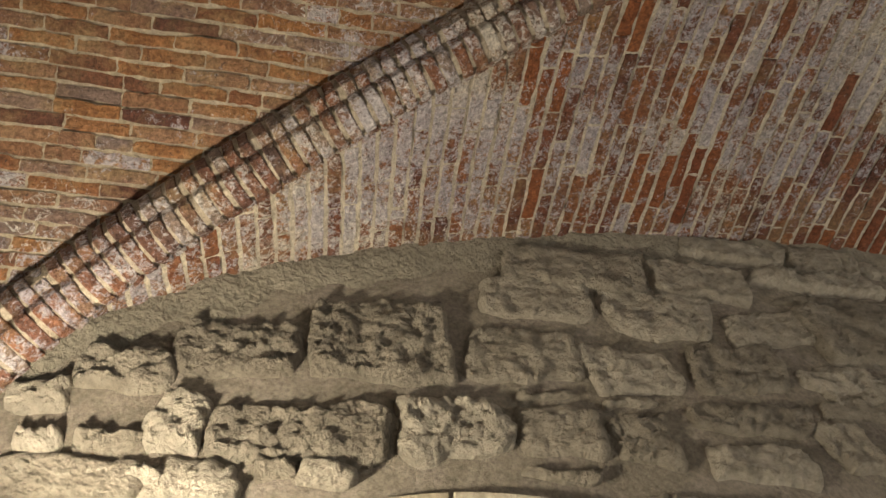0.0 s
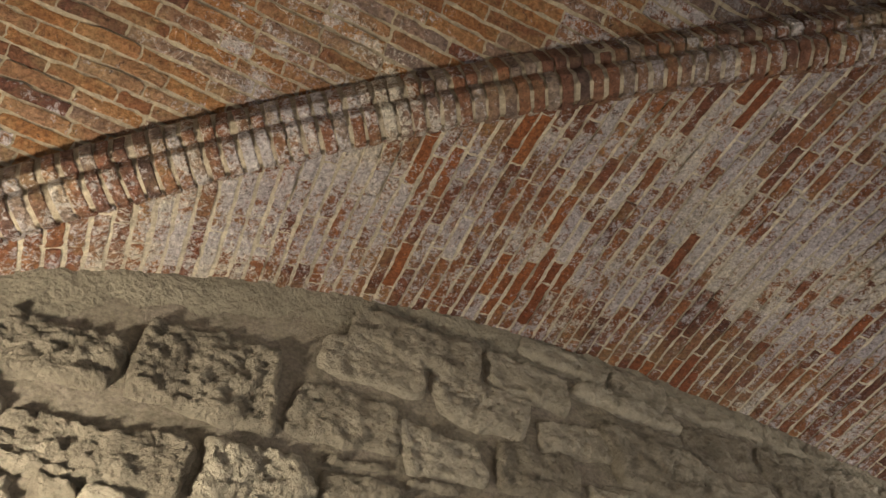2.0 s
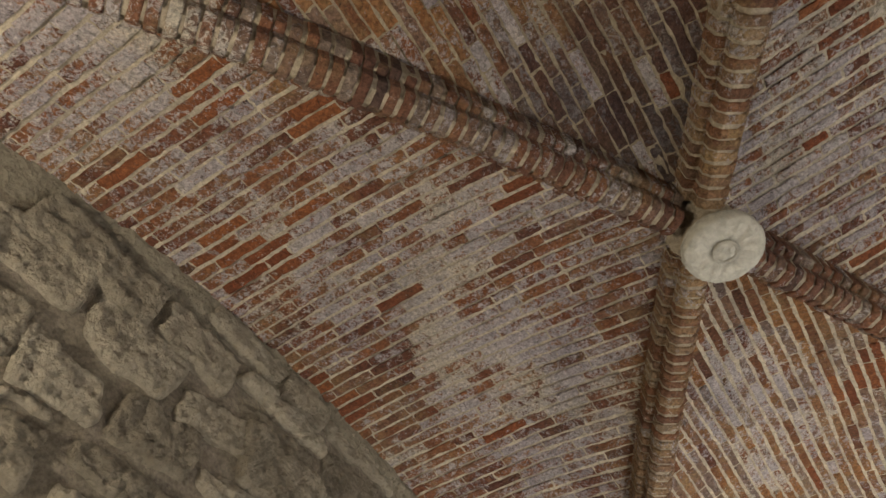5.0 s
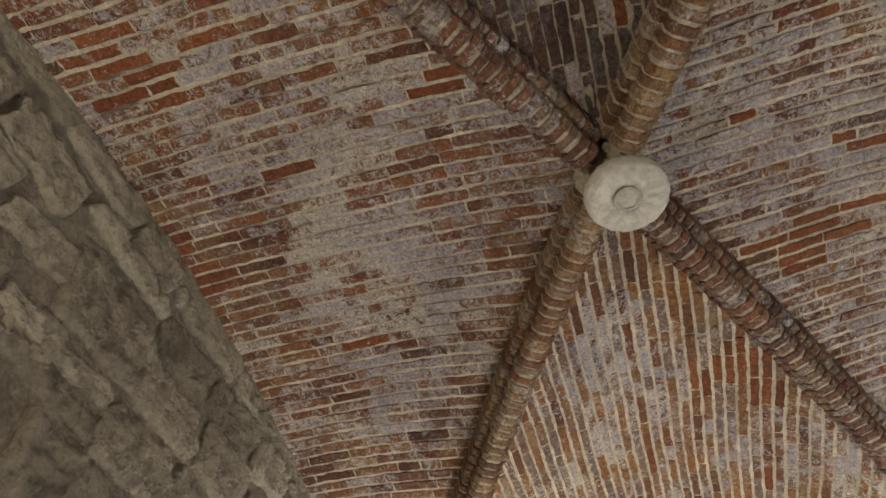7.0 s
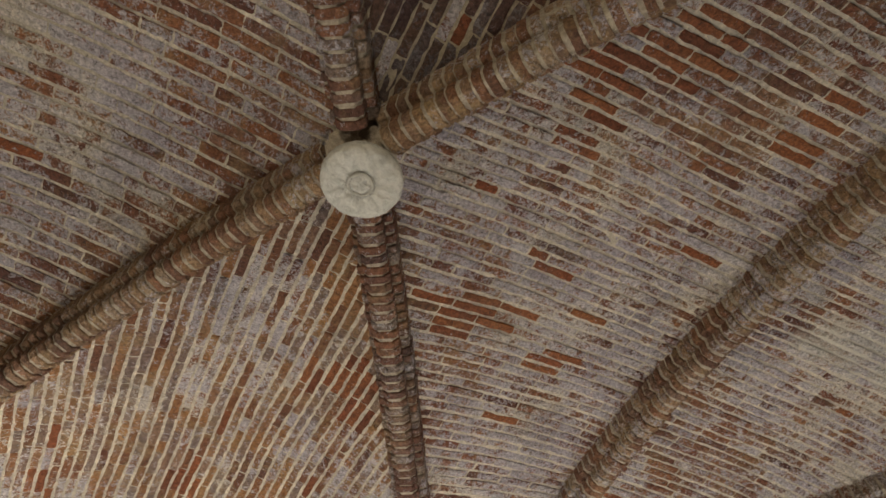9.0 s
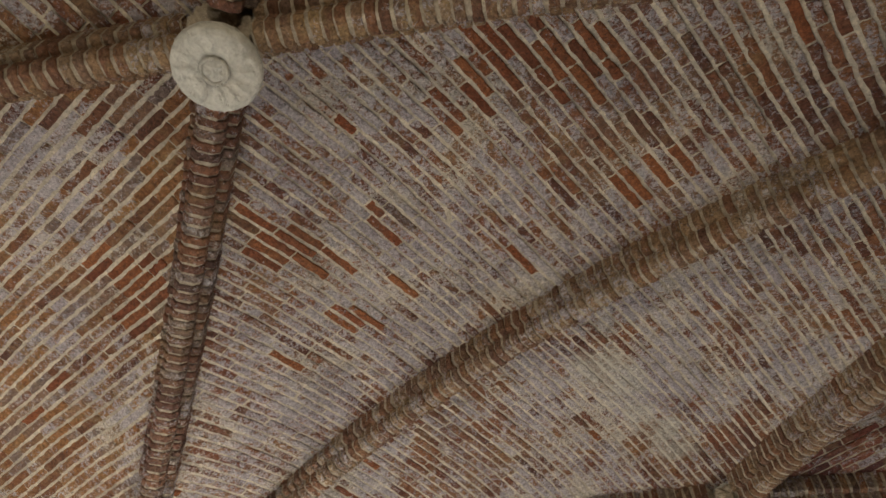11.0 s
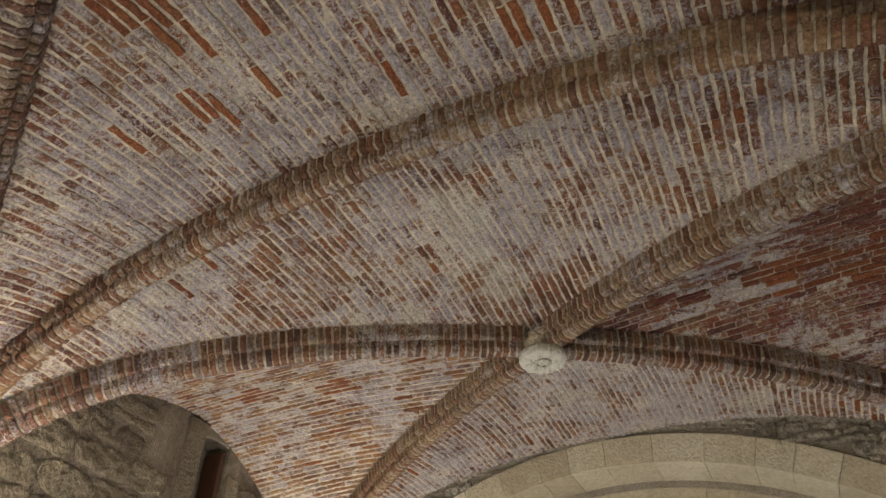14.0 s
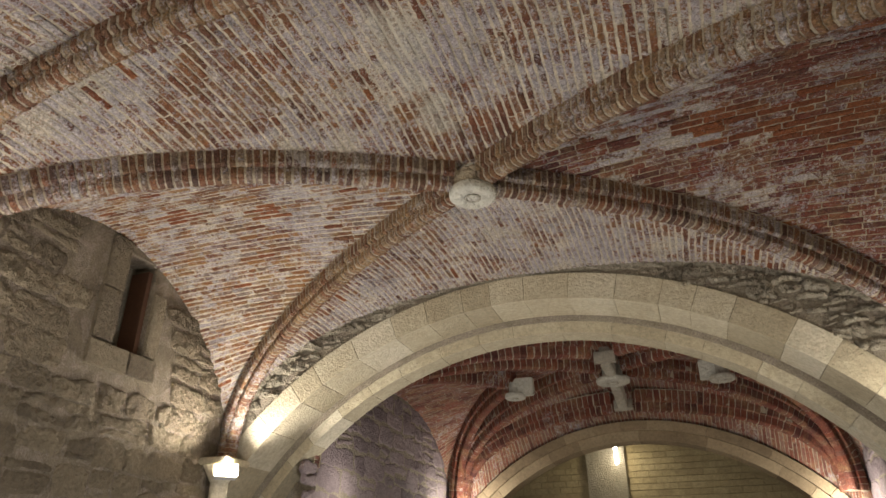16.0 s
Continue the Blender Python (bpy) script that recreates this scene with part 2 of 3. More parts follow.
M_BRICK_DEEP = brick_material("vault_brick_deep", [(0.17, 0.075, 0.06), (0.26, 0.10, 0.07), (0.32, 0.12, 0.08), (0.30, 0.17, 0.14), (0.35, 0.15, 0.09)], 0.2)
M_RIB = brick_material("rib_brick", [(0.10, 0.062, 0.052), (0.20, 0.09, 0.058), (0.27, 0.115, 0.06), (0.22, 0.15, 0.12), (0.33, 0.25, 0.20)], 0.32, joined=False, salt=[(-3.38, 2.04, 5.05, 0.5), (-4.51, 2.72, 4.46, 0.25)])
M_RIB_WARM = brick_material("rib_brick_buff", [(0.17, 0.085, 0.055), (0.29, 0.135, 0.07), (0.25, 0.15, 0.10), (0.38, 0.23, 0.125), (0.36, 0.26, 0.17)], 0.25, joined=False, ochre=0.75)
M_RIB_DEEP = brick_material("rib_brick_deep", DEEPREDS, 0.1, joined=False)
M_MORTAR = mortar_material("vault_mortar", (0.75, 0.66, 0.51), (0.54, 0.46, 0.34), plaster=PLASTER)
# Buff mortar; shade of the west and far webs is put into it.
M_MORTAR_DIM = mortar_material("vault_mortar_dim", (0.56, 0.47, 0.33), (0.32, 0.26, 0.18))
M_MORTAR_DARK = mortar_material("rib_mortar", (0.60, 0.51, 0.375), (0.35, 0.28, 0.195))
M_STONE = stone_material("rubble_stone", (0.62, 0.55, 0.43), (0.45, 0.39, 0.30), (0.20, 0.165, 0.12), rough_bump=0.07)
# Brown rubble, darkened too: the east wall's weaker light is in its colour.
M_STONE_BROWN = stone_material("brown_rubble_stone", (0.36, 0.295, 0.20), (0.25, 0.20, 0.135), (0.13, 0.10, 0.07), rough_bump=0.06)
M_STONE_MAUVE = stone_material("mauve_stone", (0.36, 0.29, 0.29), (0.26, 0.205, 0.21), (0.14, 0.105, 0.11), rough_bump=0.03)
M_BED = mortar_material("wall_mortar", (0.33, 0.285, 0.215), (0.18, 0.15, 0.11))
# mortar of the east wall, dimmed in colour along with its stones
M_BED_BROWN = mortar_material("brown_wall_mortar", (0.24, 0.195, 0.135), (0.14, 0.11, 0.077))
M_ASHLAR = stone_material("ashlar_stone", (0.60, 0.545, 0.43), (0.46, 0.40, 0.285), (0.32, 0.265, 0.175), rough_bump=0.012, own=0.5)
M_ASHLAR_YELLOW = stone_material("yellow_stone", (0.48, 0.39, 0.23), (0.42, 0.34, 0.19), (0.32, 0.25, 0.14), rough_bump=0.006)
M_TAN = stone_material("tan_stone", (0.38, 0.30, 0.19), (0.28, 0.21, 0.13), (0.17, 0.125, 0.075), rough_bump=0.006)
M_BOSS = stone_material("boss_stone", (0.58, 0.56, 0.49), (0.46, 0.43, 0.36), (0.26, 0.22, 0.17), rough_bump=0.018)
M_PLASTER = stone_material("wall_plaster", (0.42, 0.37, 0.29), (0.32, 0.28, 0.21), (0.17, 0.145, 0.105), rough_bump=0.05)
M_FLOOR = stone_material("floor_stone", (0.36, 0.31, 0.25), (0.27, 0.23, 0.18), (0.16, 0.13, 0.1), rough_bump=0.004)


def glow_material(name, colour, strength):
    m, nt, b = nodes_of(name, 0.5)
    b.inputs["Emission Color"].default_value = (*colour, 1)
    b.inputs["Emission Strength"].default_value = strength
    return m


def plain_material(name, colour, rough=0.5, metal=0.0):
    m, nt, b = nodes_of(name, rough)
    p = coords(nt)
    col = mix(nt, 0.4, colour, ramp(nt, nz(nt, p, 30.0), [(0.3, (0.6,)), (0.7, (1.0,))]), "MULTIPLY")
    nt.links.new(col, b.inputs["Base Color"])
    b.inputs["Metallic"].default_value = metal
    return m


M_GLOW = glow_material("lamp_glow", (1.0, 0.86, 0.62), 60.0)
M_TUBE = glow_material("tube_glow", (1.0, 0.95, 0.86), 14.0)
M_METAL = plain_material("lamp_metal", (0.42, 0.41, 0.38), 0.5, 0.3)
M_WOOD = plain_material("dark_wood", (0.10, 0.05, 0.03), 0.8)


# ---- mesh helpers ----
def mesh_of(name, verts, faces, material, smooth=False):
    me = bpy.data.meshes.new(name)
    me.from_pydata([tuple(v) for v in verts], [], faces)
    me.materials.append(material)
    if smooth:
        for poly in me.polygons:
            poly.use_smooth = True
    me.update()
    return me


def thing(name, verts, faces, material, parent=None, smooth=False):
    ob = new(name, mesh_of(name, verts, faces, material, smooth))
    ob.parent = parent
    return ob


def part(name, bm, material, parent, label=""):
    me = bpy.data.meshes.new(name)
    bm.to_mesh(me)
    bm.free()
    me.materials.append(material)
    ob = new(name, me)
    ob.parent = parent
    return tagged(ob, label)


def box_bm(x0, x1, y0, y1, z0, z1, bevel=0.0):
    bm = bmesh.new()
    bmesh.ops.create_cube(bm, size=1.0)
    for v in bm.verts:
        v.co = Vector(((x0 + x1) / 2 + v.co.x * (x1 - x0), (y0 + y1) / 2 + v.co.y * (y1 - y0), (z0 + z1) / 2 + v.co.z * (z1 - z0)))
    if bevel:
        bmesh.ops.bevel(bm, geom=bm.edges[:], offset=bevel, segments=2, affect="EDGES")
    return bm


def box_thing(name, x0, x1, y0, y1, z0, z1, material, parent=None, bevel=0.0):
    return part(name, box_bm(x0, x1, y0, y1, z0, z1, bevel), material, parent)


# ---- arcs ----
def arc(u, crown, n, spring=SPR):
    return spring + (crown - spring) * max(0.0, 1 - min(1.0, abs(u)) ** n) ** (1 / n)


def diag_arc(u):        # diagonal ribs of the first bay
    return arc(u, 5.575, 2.0)


def diag_arc_2(u):      # of the second bay
    return arc(u, 5.685, 2.3)


def diag_arc_3(u):      # of the bay past the arch
    return arc(u, 5.76, 2.5)


def cross_arc(u):       # transverse rib
    return arc(u, 5.82, 2.14)


def north_arc(u):       # lunette of the north wall
    return arc(u, 5.665, 2.0)


def south_arc(u):       # lunette over the big arch
    return arc(u, 5.75, 2.25)


def side_arc(u):        # lunettes of the long walls
    return arc(u, 5.91, 1.8)


def side_arc_1(u):      # east lunette of the first bay
    return arc(u, 5.60, 1.8)


def side_arc_3(u):
    return arc(u, 5.3, 2.0)


# ---- floor, walls ----
floor = tagged(box_thing("floor", -W - 1.4, W + 0.6, FARW - 0.4, YN + 0.6, FLOOR - 0.2, FLOOR, M_FLOOR), "worn stone floor of the vaulted hall", "floor", kind="structure")


def rough_stone(w, h, depth, seed, rough, nx=None, nz_=None, fine=0.028):
    """One rubble block, front face towards -y, centred on x and z; uneven outline and a hacked face."""
    nx, nz_ = nx or max(6, int(w / fine)), nz_ or max(5, int(h / fine))
    off = Vector((seed * 3.17, seed * 1.31, seed * 0.77))
    rs = random.Random(seed)
    quad = [[sx * w / 2 + rs.uniform(-0.08, 0.06) * sx * min(1, w), sz * h / 2 + sz * rs.uniform(-0.06, 0.03)] for sx, sz in ((-1, -1), (1, -1), (1, 1), (-1, 1))]
    verts, faces = [], []
    for j in range(nz_ + 1):
        for i in range(nx + 1):
            a, c = i / nx, j / nz_
            x = (1 - c) * ((1 - a) * quad[0][0] + a * quad[1][0]) + c * ((1 - a) * quad[3][0] + a * quad[2][0])
            z = (1 - c) * ((1 - a) * quad[0][1] + a * quad[1][1]) + c * ((1 - a) * quad[3][1] + a * quad[2][1])
            edge = min(a, 1 - a) * w, min(c, 1 - c) * h
            e = min(edge)
            round_ = 1 - max(0.0, 1 - e / 0.04) ** 2
            q = Vector((x, 0, z)) + off
            x *= 1 - 0.12 * abs(2 * c - 1) ** 4
            z *= 1 - 0.12 * abs(2 * a - 1) ** 4
            wob = noise.noise(q * 5.0) * 0.055
            x += wob * (1 if e < 0.06 else 0.3)
            z += noise.noise(q * 5.0 + Vector((7, 3, 1))) * 0.055 * (1 if e < 0.06 else 0.3)
            bulge = noise.fractal(q * 2.5, 1.0, 2.0, 2) * rough * 0.4 + noise.fractal(q * 11.0, 0.35, 2.2, 4) * rough * 0.5
            y = -(depth * round_ + bulge * (0.35 + 0.65 * round_)) + 0.03 * (1 - round_)
            verts.append((x, y, z))
    for j in range(nz_):
        for i in range(nx):
            k = j * (nx + 1) + i
            faces.append((k, k + 1, k + nx + 2, k + nx + 1))
    ring = [i for i in range(nx + 1)] + [(j + 1) * (nx + 1) - 1 for j in range(1, nz_ + 1)] + [nz_ * (nx + 1) + i for i in range(nx - 1, -1, -1)] + [j * (nx + 1) for j in range(nz_ - 1, 0, -1)]
    base = len(verts)
    for k in ring:
        verts.append((verts[k][0], 0.06, verts[k][2]))
    m = len(ring)
    for k in range(m):
        faces.append((ring[(k + 1) % m], ring[k], base + k, base + (k + 1) % m))
    return verts, faces


def rubble(parent, frame_m, u0, u1, z0, z1, seed, keep, rough=0.05, depth=0.05, wide=(0.45, 0.95), tall=(0.28, 0.46), material=None):
    """Courses of rubble blocks on a wall; frame_m carries (u, out, z) to the world."""
    rs = random.Random(seed)
    z, k = z0, seed * 100
    while z < z1:
        h = rs.uniform(*tall)
        u = u0 - rs.uniform(0, 0.5)
        while u < u1:
            w = rs.uniform(*wide)
            hh, dz = h, 0.0
            if rs.random() < 0.22:
                hh = h * 0.55
                dz = rs.choice((-1, 1)) * h * 0.22
            if keep(u + w / 2, z + h / 2, w, h):
                verts, faces = rough_stone(w + 0.02, hh + 0.015, depth * rs.uniform(0.5, 1.2), k, rough * rs.uniform(0.7, 1.2))
                ob = thing("stone", verts, faces, material or M_STONE, parent, smooth=True)
                ob.matrix_world = frame_m @ Matrix.Translation((u + w / 2, 0, z + h / 2 + dz)) @ pose(0, 0, 0, 0, rs.uniform(-4, 4), 0)
                if hh < h:
                    k += 1
                    verts, faces = rough_stone(w, h - hh + 0.01, depth * 0.6, k, rough * 0.7)
                    ob = thing("stone", verts, faces, material or M_STONE, parent, smooth=True)
                    ob.matrix_world = frame_m @ Matrix.Translation((u + w / 2, 0, z + h / 2 - math.copysign(hh / 2, dz)))
            u += w
            k += 1
        z += h


def wall_frame(p, face):
    """face: the compass way that the wall's front looks to."""
    turn = {"s": 0, "e": 90, "n": 180, "w": -90}[face]
    return Matrix.Translation(p) @ Matrix.Rotation(radians(turn), 4, "Z")


# north wall, front towards the south (-y)
wall_n = tagged(box_thing("wall_north", -W - 1.4, W + 0.6, YN, YN + 0.6, FLOOR, 6.6, M_BED), "rough limestone rubble end wall under the brick vault", "wall", kind="structure")
rubble(wall_n, wall_frame((0, YN, 0), "s"), -W, W, 2.75, 6.0, 3, lambda u, z, w, h: z < north_arc(u / W) + 0.1 and not (abs(u + 2.55) < 0.75 and z < 3.5) and not (-5.2 < u < -0.35 and z > 3.42 and not (u > -2.0 and z > 5.0)), rough=0.06, depth=0.065, wide=(0.4, 1.0), tall=(0.3, 0.52))

# the blocks of the lit part of the wall, course by course: middle, width, height, and the course's height and slant
BLOCKS = (
    (4.80, ((-2.27, 0.67, 0.41, +0.05), (-1.50, 0.69, 0.44, -0.01), (-0.79, 0.61, 0.35, -0.04),)),
    (4.36, ((-3.14, 0.74, 0.60, +0.03), (-2.38, 0.64, 0.44, +0.01), (-1.77, 0.55, 0.37, -0.04), (-1.14, 0.63, 0.41, +0.04), (-0.51, 0.37, 0.35, -0.04),)),
    (4.14, ((-3.86, 0.69, 0.40, +0.08), (-2.26, 0.34, 0.11, -0.05), (-1.85, 0.33, 0.12, -0.03),)),
    (3.99, ((-4.38, 0.42, 0.32, +0.04), (-1.21, 0.72, 0.26, +0.04), (-0.71, 0.32, 0.38, -0.08),)),
    (3.82, ((-4.66, 0.27, 0.22, +0.03), (-4.02, 0.29, 0.35, -0.06), (-3.47, 0.77, 0.37, -0.04), (-2.76, 0.57, 0.40, +0.04), (-2.24, 0.43, 0.31, +0.07), (-1.83, 0.36, 0.39, +0.03), (-1.25, 0.53, 0.28, -0.06),)),
    (3.58, ((-4.60, 0.24, 0.20, +0.04), (-4.30, 0.30, 0.17, +0.06), (-3.80, 0.28, 0.12, -0.07), (-3.55, 0.18, 0.12, -0.06), (-3.31, 0.26, 0.11, -0.04), (-2.26, 0.39, 0.15, +0.06),)),
    (3.45, ((-4.51, 0.21, 0.14, -0.04), (-4.21, 0.42, 0.13, +0.04),)),
)
for k_, (zc, course_) in enumerate(BLOCKS):
    for j_, (uc, wide_, high_, dz) in enumerate(course_):
        verts, faces = rough_stone(wide_ * 1.04, high_ * 1.04, 0.065 if uc < -2.6 else 0.04, 900 + 17 * k_ + j_, 0.075 if uc < -2.6 else 0.045, fine=0.022)
        ob = thing("stone", verts, faces, M_STONE, wall_n, smooth=True)
        ob.matrix_world = wall_frame((0, YN, 0), "s") @ Matrix.Translation((uc, 0, zc + dz)) @ pose(0, 0, 0, 0, -4, 0)

# east wall with the niche
NY0, NY1, NZ0, NZ1 = -7.15, -6.58, 4.36, 5.74
wall_e = tagged(new("wall_east"), "dark limestone rubble long wall with a small niche", "wall", kind="structure")
for nm, y0, y1, z0, z1 in (("wall_body", FARW, NY0, FLOOR, 6.8), ("wall_body", NY1, YN, FLOOR, 6.8), ("wall_body", NY0, NY1, FLOOR, NZ0), ("wall_body", NY0, NY1, NZ1, 6.8)):
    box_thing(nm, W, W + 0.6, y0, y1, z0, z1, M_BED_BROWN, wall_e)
box_thing("niche_back", W + 0.42, W + 0.6, NY0, NY1, NZ0, NZ1, M_PLASTER, wall_e)
fe = wall_frame((W, 0, 0), "w")     # local u runs along -y
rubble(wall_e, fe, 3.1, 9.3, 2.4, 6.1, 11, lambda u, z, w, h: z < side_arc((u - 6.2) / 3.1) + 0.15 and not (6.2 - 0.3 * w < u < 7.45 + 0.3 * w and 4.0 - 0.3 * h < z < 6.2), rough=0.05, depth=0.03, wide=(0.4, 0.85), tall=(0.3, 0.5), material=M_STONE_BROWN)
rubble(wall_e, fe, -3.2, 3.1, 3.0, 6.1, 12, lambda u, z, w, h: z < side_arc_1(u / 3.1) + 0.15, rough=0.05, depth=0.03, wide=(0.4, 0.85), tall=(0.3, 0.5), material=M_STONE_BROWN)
# side walls of the bay past the arch, closer together
for nm, x0, x1, out, face in (("wall_east_far", B3[0] + W3, W, "w", 1), ("wall_west_far", -W - 0.8, B3[0] - W3, "e", -1)):
    wall_ob = tagged(box_thing(nm, x0, x1, BAY3[1], BAY3[0], FLOOR, 6.6, M_BED), "greyish mauve stone side wall of the next bay", "wall", kind="structure")
    rubble(wall_ob, wall_frame((x0 if face > 0 else x1, 0, 0), out), *((10.5, 17.3) if face > 0 else (-17.3, -10.5)), 2.6, 5.4, 13, lambda u, z, w, h: True, rough=0.02, depth=0.02, material=M_STONE_MAUVE)
niche = tagged(new("niche_surround"), "pale dressed stone surround of the wall niche", "niche", kind="structure")
for nm, y0, y1, z0, z1 in (("jamb", NY1 + 0.005, -6.24, 5.1, 5.86), ("jamb", NY1 + 0.005, -6.22, 4.38, 5.09), ("jamb", -7.4, NY0 - 0.005, 4.38, 5.3), ("sill", -6.9, -6.22, 4.02, 4.35), ("sill", -7.42, -6.91, 4.04, 4.35)):
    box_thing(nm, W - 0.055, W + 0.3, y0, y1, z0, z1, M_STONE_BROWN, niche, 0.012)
box_thing("board", W + 0.08, W + 0.40, NY0 + 0.005, NY0 + 0.08, NZ0 + 0.005, NZ1 - 0.1, M_WOOD, niche)

# west wall: plain, it closes the hall
wall_w = tagged(box_thing("wall_west", -W - 1.4, -W - 0.8, FARW, YN, FLOOR, 6.8, M_BED), "plain dark stone long wall of the hall", "wall", kind="structure")
fw = wall_frame((-W - 0.8, 0, 0), "e")    # local u runs along +y
rubble(wall_w, fw, -9.3, 3.2, 3.3, 5.9, 15, lambda u, z, w, h: True, rough=0.03, depth=0.03)

# south wall with the big arch
AC, AR, AX = -0.69, 6.40, 0.22        # arch centre height, extrados radius, centre x
wall_s = tagged(new("wall_south"), "limestone rubble cross wall pierced by a broad stepped stone arch", "wall", kind="structure")


def pierced(name, y0, y1, radius, cx, cz, material, parent, top=6.6, low=0.0):
    """A cross wall with a round-headed opening, as one solid."""
    n = 40
    a0 = math.acos(min(1, (W - 0.02) / radius)) if radius > W else 0
    a0 = max(a0, math.asin(max(0, (low - cz) / radius)))
    pts = [(cx + radius * math.cos(math.pi - a0 - (math.pi - 2 * a0) * i / n), cz + radius * math.sin(a0 + (math.pi - 2 * a0) * i / n)) for i in range(n + 1)]
    verts, faces = [], []
    for x, z in pts:
        verts += [(x, y0, z), (x, y0, top), (x, y1, z), (x, y1, top)]
    for i in range(n):
        a, b = 4 * i, 4 * i + 4
        faces += [(a, b, b + 1, a + 1), (a + 2, a + 3, b + 3, b + 2), (a, a + 2, b + 2, b)]
    ob = thing(name, verts, faces, material, parent)
    for sx in (-1, 1):
        xe = pts[0][0] if sx < 0 else pts[-1][0]
        if abs(xe) < W:
            box_thing("pier", *sorted((xe, W if sx > 0 else -W - 0.8)), min(y0, y1), max(y0, y1), FLOOR, top, material, parent)
    return ob


pierced("wall_body", YS - 0.05, YS - 0.74, AR - 0.2, AX, AC, M_BED, wall_s)
pierced("wall_body", YS - 0.75, YS - 1.18, AR - 0.5, AX, AC, M_BED, wall_s)
fs = wall_frame((0, YS - 0.05, 0), "n")     # local u runs along -x
rubble(wall_s, fs, -W, W, 2.6, 6.0, 21, lambda u, z, w, h: math.hypot(u + AX, z - AC) - 0.45 * min(w, h) > AR - 0.03 and z < south_arc(u / W) + 0.1, rough=0.12, depth=0.05, wide=(0.15, 0.42), tall=(0.10, 0.22))


def voussoir(r0, r1, a0, a1, y0, y1, cx, cz, seed):
    r0 += random.Random(seed).uniform(-0.003, 0.003)
    bm = bmesh.new()
    ring = []
    for i in range(7):
        a = a0 + (a1 - a0) * i / 6
        ring.append([bm.verts.new((cx + r * math.cos(a), y, cz + r * math.sin(a))) for r, y in ((r0, y0), (r1, y0), (r1, y1), (r0, y1))])
    for i in range(6):
        for k in range(4):
            bm.faces.new((ring[i][k], ring[i][(k + 1) % 4], ring[i + 1][(k + 1) % 4], ring[i + 1][k]))
    bm.faces.new(ring[0][::-1])
    bm.faces.new(ring[6])
    bmesh.ops.recalc_face_normals(bm, faces=bm.faces[:])
    sharp = [e for e in bm.edges if len(e.link_faces) == 2 and e.calc_face_angle(0) > 0.6]
    bmesh.ops.bevel(bm, geom=sharp, offset=0.004, segments=1, affect="EDGES")
    return bm


def stone_arch(parent, radius, depth, y0, y1, cx, cz, low, seed, long=0.62, material=None, gap=0.0018):
    rs = random.Random(seed)
    a = math.asin((low - cz) / radius)
    end = math.pi - a
    while a < end - 0.02:
        da = min(rs.uniform(0.75, 1.25) * long / radius, end - a)
        d = rs.uniform(-0.003, 0.003)
        part("stone", voussoir(radius - depth + d, radius, a + gap / radius, a + da - gap / radius, y0 + d, y1, cx, cz, seed + int(a * 1000)), material or M_ASHLAR, parent)
        a += da


arch = tagged(new("stone_arch"), "broad pale limestone arch of two stepped orders", "arch")
stone_arch(arch, AR, 0.40, YS, YS - 0.77, AX, AC, 2.9, 5)
stone_arch(arch, AR - 0.404, 0.28, YS - 0.772, YS - 1.2, AX, AC, 2.2, 6, 0.7)

# far arch and the end of the third bay
wall_f = tagged(new("wall_far_south"), "cross wall of the next bay with a moulded arch", "wall", kind="structure")
pierced("wall_body", BAY3[1], BAY3[1] - 0.6, 5.55, -0.6, -0.7, M_PLASTER, wall_f)
arch2 = tagged(new("stone_arch"), "moulded tan stone arch of the next bay", "arch")
stone_arch(arch2, 5.73, 0.22, BAY3[1] + 0.14, BAY3[1] - 0.3, -0.6, -0.7, 2.55, 8, 0.8, M_TAN)
stone_arch(arch2, 5.506, 0.24, BAY3[1] + 0.05, BAY3[1] - 0.5, -0.6, -0.7, 2.55, 9, 0.8, M_TAN)
wall_b = tagged(box_thing("wall_back", -W - 1.4, W + 0.6, FARW - 0.4, FARW, FLOOR, 6.8, M_ASHLAR_YELLOW), "yellowish block stone wall lit by a tube lamp", "wall", kind="structure")
block = bpy.data.meshes.new("block")
bm = box_bm(-0.185, 0.185, -0.05, 0.02, -0.085, 0.085, 0.012)
bm.to_mesh(block)
bm.free()
block.materials.append(M_ASHLAR_YELLOW)
for row in range(14):
    for col_ in range(24):
        ob = new("block", block)
        ob.parent = wall_b
        ob.matrix_world = pose(-5.0 + 0.38 * col_ + 0.19 * (row % 2), FARW + 0.03 + random.uniform(-0.004, 0.004), 2.9 + 0.18 * row)
roof = tagged(box_thing("ceiling_back", -W - 1.4, W + 0.6, FARW - 0.4, BAY3[1] - 0.6, 6.2, 6.5, M_PLASTER), "plain plastered ceiling past the far arch", "ceiling", kind="structure")


